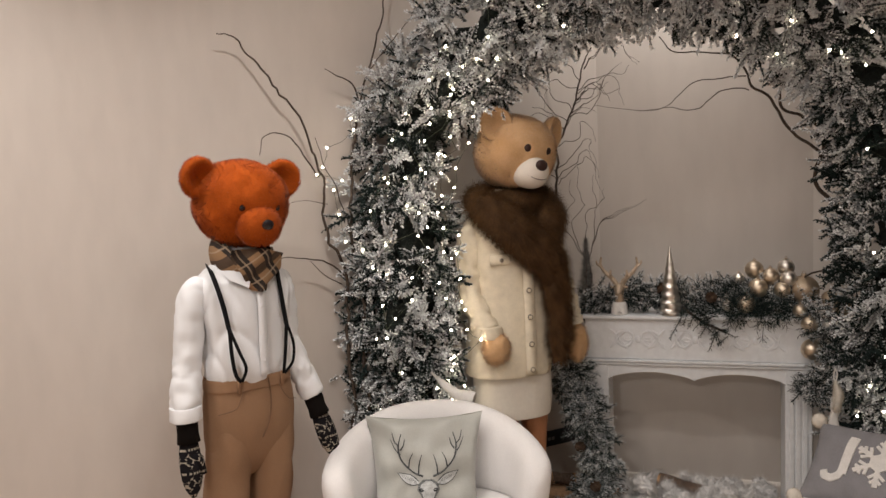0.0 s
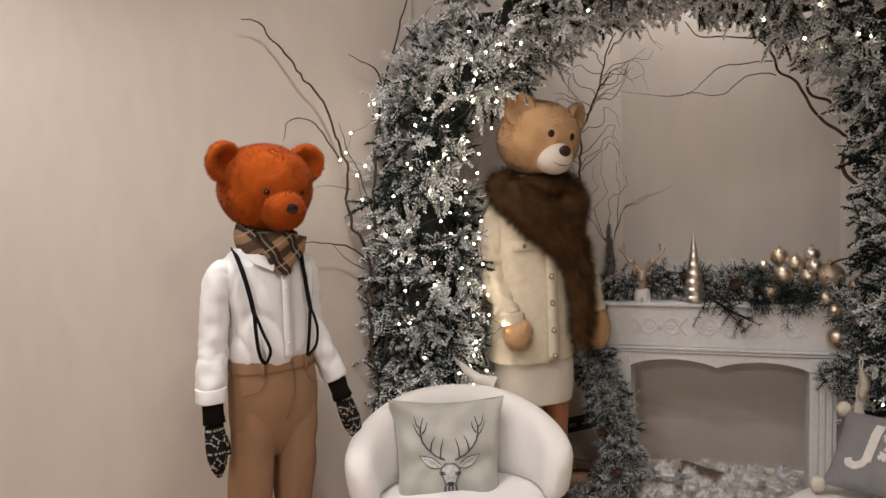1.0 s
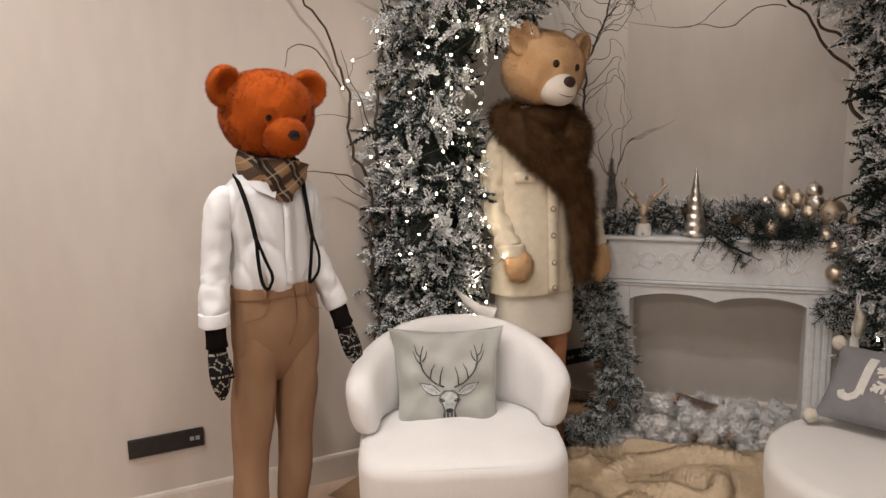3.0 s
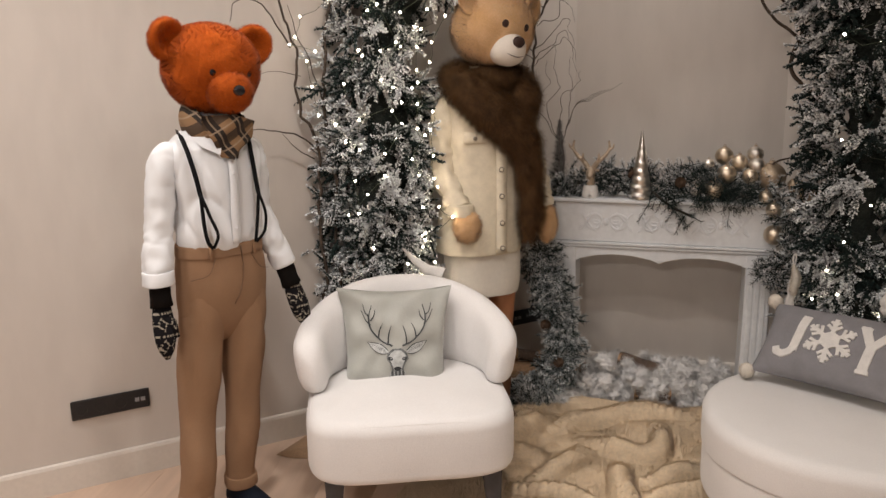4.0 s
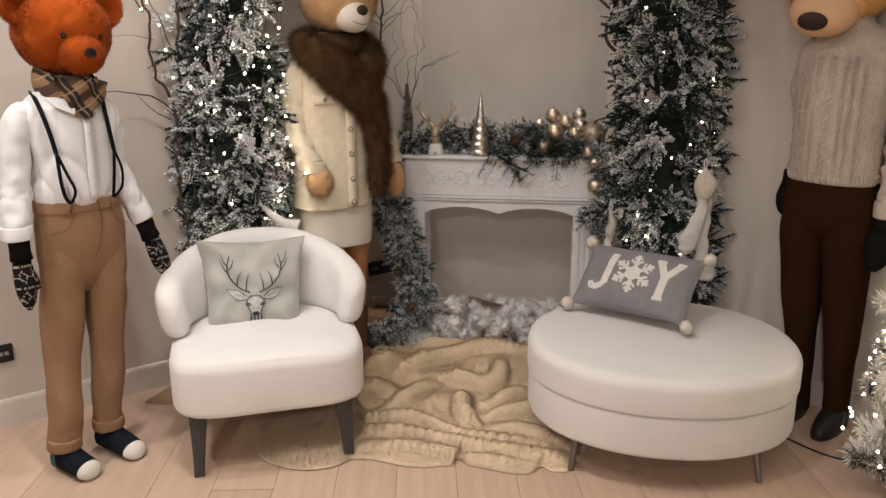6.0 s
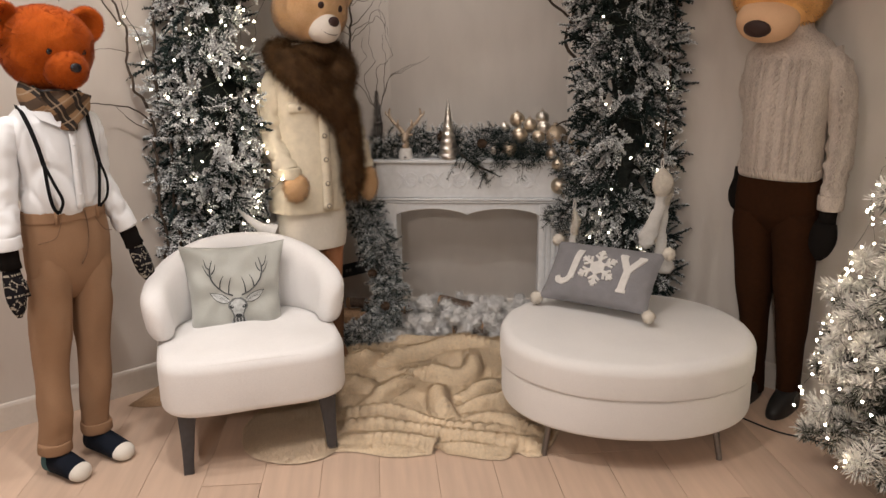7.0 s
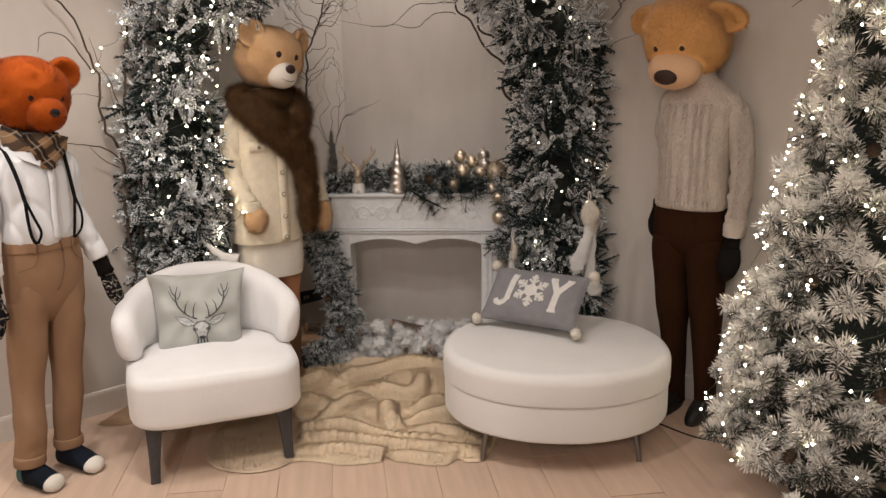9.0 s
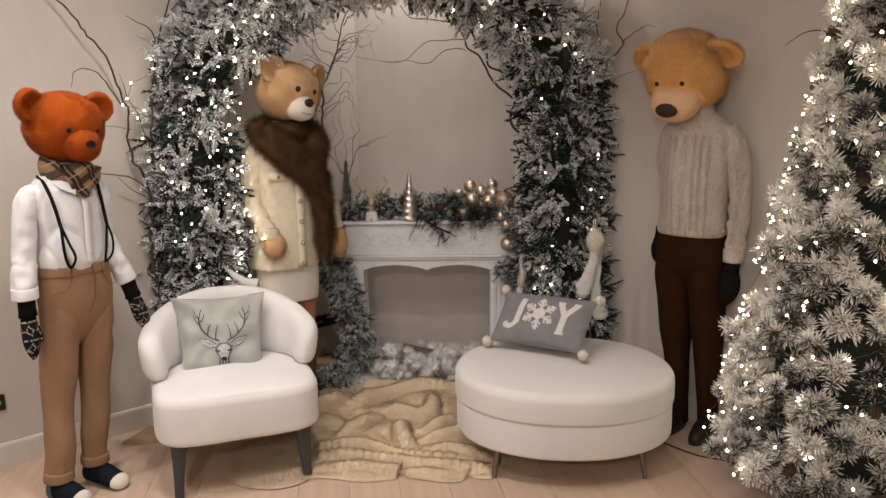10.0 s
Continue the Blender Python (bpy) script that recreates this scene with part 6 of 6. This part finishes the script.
# ---- hearth: wadding, logs ----
def wadding(x, y, z, r, seed):
    s = Shape(M_SNOW)
    rng = np.random.default_rng(seed)
    for k in range(22):
        d = rng.normal(size=3) * (r * 0.60, r * 0.40, r * 0.36)
        q = r * rng.uniform(0.16, 0.42)
        s.ball((d[0], d[1], max(q * 0.8 - z, d[2])), (q, q * 0.9, q * 0.8), M_SNOW, 22, 14, lump=0.8, freq=18)
    p, n = s.sample(14000, [M_SNOW], seed)
    s.hairs(p, n, 0.030, 0.0017, M_SNOW, (0, 0, 0), 1.4, seed)
    return solid("snow_wadding", s, "tuft of white wadding snow at the hearth", "decoration", "wadding snow", m=pose(x, y, z))


for k, (x, y, r) in enumerate(((-0.22, 3.66, 0.075), (-0.12, 3.70, 0.085), (-0.02, 3.73, 0.075), (0.08, 3.70, 0.08), (0.18, 3.72, 0.075), (0.28, 3.72, 0.07), (0.38, 3.72, 0.07), (-0.27, 3.58, 0.06), (-0.36, 3.52, 0.055), (-0.46, 3.54, 0.055),
                               (-0.56, 3.52, 0.05), (-0.17, 3.82, 0.08), (0.02, 3.84, 0.08), (0.20, 3.84, 0.08), (0.36, 3.84, 0.075), (-0.62, 3.62, 0.06))):
    wadding(x, y, 0.10 if y > 3.6 else 0.05, r * (1.3 if y > 3.6 else 1.0), 50 + k)


def log(x, y, z, length, r, m, label):
    ob = thing("log", pose(x, y, z) @ m, label, "log", "firewood logs")
    rng = np.random.default_rng(int(1000 * abs(x)))
    s = Shape(M_BARK).tube([(u, 0, 0) for u in np.linspace(-length / 2, length / 2, 8)], r, M_BARK, 18, False, 1.0, r * 0.25, up=(0, 0, 1))
    part("bark", s, ob)
    for f in (-1, 1):
        s = Shape(M_LOGEND).tube([(f * (length / 2 - 0.01), 0, 0), (f * (length / 2 + 0.0015), 0, 0)], [r * 0.97, r * 0.94], M_LOGEND, 18)
        part("cut_end", s, ob, "pale cut wood")


log(0.08, 3.80, 0.155, 0.30, 0.034, pose(0, 0, 0, 0, 7, -12), "dark-barked log lying in the wadding snow")
log(0.10, 3.66, 0.085, 0.16, 0.038, pose(0, 0, 0, 0, 0, 8), "short dark log half hidden by wadding snow")
log(-0.19, 3.80, 0.12, 0.22, 0.036, pose(0, 0, 0, 0, 14, 40), "birch log leaning at the hearth")


def split_log(x, y, z, m, label):
    ob = thing("log", pose(x, y, z) @ m, label, "log", "firewood logs")
    s = Shape(M_LOGEND)
    prof = [(-0.045, -0.03), (0.045, -0.03), (0.048, 0.012), (0.02, 0.036), (-0.03, 0.034), (-0.05, 0.008)]
    s.grid([[(u, a * (1 + 0.1 * math.sin(9 * u)), b) for a, b in prof] for u in np.linspace(-0.11, 0.11, 6)], M_LOGEND, True, (True, True))
    part("split_wood", s, ob, "pale split wood")


split_log(-0.52, 3.64, 0.150, pose(0, 0, 0, 0, 3, 14), "pale split log stacked beside the fireplace")
split_log(-0.50, 3.65, 0.075, pose(0, 0, 0, 0, 0, -6), "pale split log under the upper one")
log(-0.49, 3.66, 0.215, 0.12, 0.03, pose(0, 0, 0, 0, 10, 30), "small dark log on top of the split wood")


# ---- stockings on the arch ----
def stocking(m, label, leg, radii, cuff):
    """A felt stocking along the points of its leg and foot; the cuff is the open top."""
    ob = thing("christmas_stocking", m, label, "stocking", "white stockings")
    c = curve(leg, 6)
    r = np.interp(np.linspace(0, len(leg) - 1, len(c)), range(len(leg)), radii)
    sock = part("sock", Shape(M_FELT).tube(c, list(r), M_FELT, 20, True, 0.45, 0.006, up=(1, 0, 0)), ob)
    s = Shape(M_POMPOM).loft([(0, 0, -0.075, cuff * 0.62, 0.018), (0, 0, -0.040, cuff * 0.95, 0.026), (0.004, 0, -0.005, cuff, 0.026), (0, 0, 0.028, cuff * 0.62, 0.018), (-0.004, 0, 0.050, cuff * 0.20, 0.008)], M_POMPOM, 24, 2, 0.006, 22)
    p, n = s.sample(2400, [M_POMPOM], 3)
    s.hairs(p, n, 0.008, 0.0012, M_POMPOM, (0, 0, -0.2), 0.6)
    part("fur_cuff", s, sock, "white fluffy cuff")
    part("hanging_loop", Shape(M_FELT).tube(curve([(-0.006, 0, 0.045), (-0.010, 0, 0.075), (-0.004, 0, 0.095), (0.002, 0, 0.075), (-0.002, 0, 0.045)], 5), 0.003, M_FELT, 7), sock)
    return ob


stocking(pose(1.005, 3.245, 0.965, 0, 0, 0), "white felt stocking with a folded cuff hanging from the arch",
         [(0, 0, -0.03), (-0.004, 0, -0.10), (-0.012, 0, -0.15), (-0.030, 0, -0.21), (-0.048, 0, -0.26), (-0.054, 0, -0.30), (-0.052, 0, -0.325)], [0.034, 0.024, 0.026, 0.036, 0.044, 0.040, 0.012], 0.046)
stocking(pose(1.030, 3.275, 0.915, 0, 4, 0), "longer white felt stocking hanging behind the other",
         [(0, 0, -0.02), (0.002, 0, -0.10), (0.004, 0, -0.20), (0.010, 0, -0.29), (0.030, 0, -0.35), (0.055, 0, -0.385), (0.062, 0, -0.40)], [0.024, 0.024, 0.024, 0.030, 0.042, 0.036, 0.012], 0.028)
stocking(pose(0.635, 3.43, 0.735, 0, 0, 0), "narrow white felt stocking beside the mantelpiece",
         [(0, 0, -0.02), (-0.006, 0, -0.08), (-0.014, 0, -0.16), (-0.020, 0, -0.24), (-0.010, 0, -0.28)], [0.020, 0.018, 0.022, 0.026, 0.010], 0.018)
solid("white_felt_horn", Shape(M_FELT).tube(curve([(-0.895, 3.02, 0.865), (-0.84, 3.01, 0.82), (-0.78, 3.00, 0.785), (-0.72, 3.0, 0.765)], 5), list(np.linspace(0.006, 0.036, 16)), M_FELT, 14, True, 0.8, 0.005), "white felt ornament hanging on the arch behind the armchair", "ornament")


# ---- snowy tree ----
def snowy_tree():
    cx, cy, top, r0 = 1.86, 2.16, 2.42, 0.555
    ob = thing("christmas_tree", pose(cx, cy, 0), "tall artificial pine tree thickly flocked with snow and lit", "christmas tree")
    rng = np.random.default_rng(77)
    part("trunk", Shape(M_TRUNK).tube([(0, 0, 0.0), (0, 0, 1.2), (0, 0, top - 0.05)], [0.035, 0.028, 0.008], M_TRUNK, 10), ob)
    part("stand", Shape(M_TRUNK).loft([(0, 0, 0, 0.19, 0.19), (0, 0, 0.015, 0.18, 0.18), (0, 0, 0.05, 0.05, 0.05), (0, 0, 0.12, 0.045, 0.045)], M_TRUNK, 20), ob)
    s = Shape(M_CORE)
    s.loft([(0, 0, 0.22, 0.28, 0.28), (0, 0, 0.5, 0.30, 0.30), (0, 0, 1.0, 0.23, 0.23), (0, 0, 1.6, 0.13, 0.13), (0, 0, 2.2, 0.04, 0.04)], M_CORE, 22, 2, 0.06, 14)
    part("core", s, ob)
    tips, ways, fl = [], [], []
    limbs = Shape(M_TRUNK)
    for k in range(520):
        v = (k + rng.random()) / 520
        z = 0.20 + (top - 0.25) * (1 - (1 - v) ** 0.62)
        R = r0 * (1 - (z - 0.1) / (top - 0.02)) ** 0.92
        a = 2.39996 * k + 0.3 * rng.normal()
        q = R * (0.55 + 0.45 * rng.random())
        d = np.array((math.cos(a), math.sin(a), 0))
        p = d * q + np.array((0, 0, z - 0.10 * q + 0.02 * rng.normal()))
        if cx + cy + p[0] + p[1] > 4.50:
            continue
        if k % 2 == 0:
            limbs.tube([np.array((0, 0, z + 0.04)), d * q * 0.5 + np.array((0, 0, z)), p], [0.007, 0.005, 0.003], M_TRUNK, 5)
        tips.append(p)
        ways.append(d + np.array((0, 0, 0.15 + 0.35 * rng.normal())) + 0.3 * rng.normal(size=3))
        fl.append(0.20 + 0.75 * rng.random())
    tagged(part("branch_frame", limbs, ob), kind="stuff")
    base, way = branch_sprigs(np.array(tips), np.array(ways), 5, 0.2, rng)
    flock = np.repeat(fl, 5) + rng.normal(0, 0.06, len(base))
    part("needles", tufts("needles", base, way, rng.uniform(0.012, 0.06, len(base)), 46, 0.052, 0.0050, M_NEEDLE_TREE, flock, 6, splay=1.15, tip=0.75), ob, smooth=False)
    for k in range(16):
        a, z = rng.uniform(2.2, 5.2), rng.uniform(0.35, 2.0)
        R = r0 * (1 - (z - 0.1) / (top - 0.02)) ** 0.92 * 0.9
        c = part("pine_cone", CONE, ob, "brown pine cone")
        c.matrix_basis = pose(R * math.cos(a), R * math.sin(a), z, 120, 0, math.degrees(a) + 90)
    for j in range(6):
        sp = []
        for k in range(44):
            v = (k + 0.5) / 44
            a = 3.95 + 1.75 * math.sin(j * 1.05 + v * 9.5) + 0.15 * rng.normal()
            z = 0.26 + (top - 0.45) * (1 - (1 - v) ** 0.75) + 0.03 * rng.normal()
            R = r0 * (1 - (z - 0.1) / (top - 0.02)) ** 0.92 * 1.0 + 0.035
            sp.append((R * math.cos(a), R * math.sin(a), max(0.02, z)))
        light_string("light_string", "warm white fairy lights wound round the snowy tree", sp, pose(cx, cy, 0), 0.0009, seed=60 + j)
    return ob


snowy_tree()
sp = [(1.30 + 0.05 * k + 0.03 * math.sin(k * 2.1), 2.06 - 0.045 * k + 0.04 * math.cos(k * 1.7), 0.007) for k in range(9)]
light_string("light_string", "loose end of fairy lights lying on the floor by the tree", sp, pose(0, 0, 0), seed=71)
solid("power_cable", Shape(M_BLACK).tube(curve([(1.28, 2.86, 0.004), (1.42, 2.70, 0.004), (1.56, 2.62, 0.004), (1.72, 2.45, 0.004)], 8), 0.004, M_BLACK, 8), "thin black cable lying on the floor", "cable")
solid("power_cable", Shape(M_BLACK).tube(curve([(-0.43, 3.60, 0.80), (-0.47, 3.58, 0.66), (-0.455, 3.585, 0.52), (-0.47, 3.60, 0.46)], 8), 0.004, M_BLACK, 8), "thin black cable hanging beside the fireplace", "cable")
sp = [(-0.80 + 0.035 * k, 3.00 - 0.012 * k + 0.015 * math.sin(3 * k), 0.70 - 0.012 * k + 0.02 * math.cos(2 * k)) for k in range(8)]
light_string("light_string", "few fairy lights drooping over the white stocking", sp, pose(0, 0, 0), seed=73)


sp = [(-1.18, 3.0, 1.886), (-1.173, 3.007, 1.841), (-1.254, 2.926, 1.773), (-1.271, 2.909, 1.697), (-1.288, 2.892, 1.669), (-1.215, 2.965, 1.643), (-1.241, 2.939, 1.607), (-1.229, 2.951, 1.51), (-1.21, 2.96, 1.40)]
light_string("light_string", "fairy lights hanging from the willow branch beside the arch", sp, pose(0, 0, 0), seed=75)
willow("thin dark willow twig stuck in the snowy tree", [([(1.80, 2.25, 1.86), (1.735, 2.329, 1.922), (1.68, 2.36, 1.93), (1.64, 2.385, 1.91), (1.606, 2.406, 1.88)], 0.005, 0.002, 0.008), ([(1.83, 2.25, 1.90), (1.765, 2.31, 1.96), (1.755, 2.317, 2.03), (1.75, 2.31, 2.09)], 0.004, 0.002, 0.012)], 27)


# ---- floor planks ----
def clip(poly, a, b):
    """The part of a convex outline to the right of the line from a to b."""
    out = []
    d = (b[0] - a[0], b[1] - a[1])
    for p, q in zip(poly, poly[1:] + poly[:1]):
        sp = d[0] * (p[1] - a[1]) - d[1] * (p[0] - a[0])
        sq = d[0] * (q[1] - a[1]) - d[1] * (q[0] - a[0])
        if sp <= 0:
            out.append(p)
        if sp * sq < 0:
            t = sp / (sp - sq)
            out.append((p[0] + t * (q[0] - p[0]), p[1] + t * (q[1] - p[1])))
    return out


def planks():
    w, lengths, gap = 0.22, (1.5, 1.8, 2.1), 0.0007
    rng = random.Random(5)
    m0 = pose(-0.13, 2.0, 0, 0, 0, 9.0)
    shared = [Shape(M_OAK).box((gap, gap, -0.0055), (w - gap, L - gap, 0.0), M_OAK, 0.0008).mesh("plank", False) for L in lengths]
    back = m0.inverted()
    local = [tuple((back @ Vector((*c, 0))).xy) for c in CORNERS]
    for i in range(-28, 28):
        y = -9.0 + rng.uniform(0, 1.5)
        while y < 4.5:
            k = rng.randrange(3)
            x0, x1, y1 = i * w, i * w + w, y + lengths[k]
            poly = [(x0, y), (x1, y), (x1, y1), (x0, y1)]
            cut = poly
            for a, b in zip(local, local[1:] + local[:1]):
                cut = clip(cut, a, b) if cut else cut
            if len(cut) >= 3:
                if cut == poly:
                    ob = part("plank", shared[k], FLOOR)
                else:
                    s = Shape(M_OAK)
                    mx, my = sum(p[0] for p in cut) / len(cut), sum(p[1] for p in cut) / len(cut)
                    s.grid([[(mx + (a - mx) * 0.995 - x0, my + (b - my) * 0.995 - y, z) for a, b in cut] for z in (-0.0055, 0.0)], M_OAK, True, (True, True))
                    ob = part("plank", s, FLOOR, smooth=False)
                ob.matrix_basis = m0 @ pose(x0, y, 0)
            y = y1


planks()
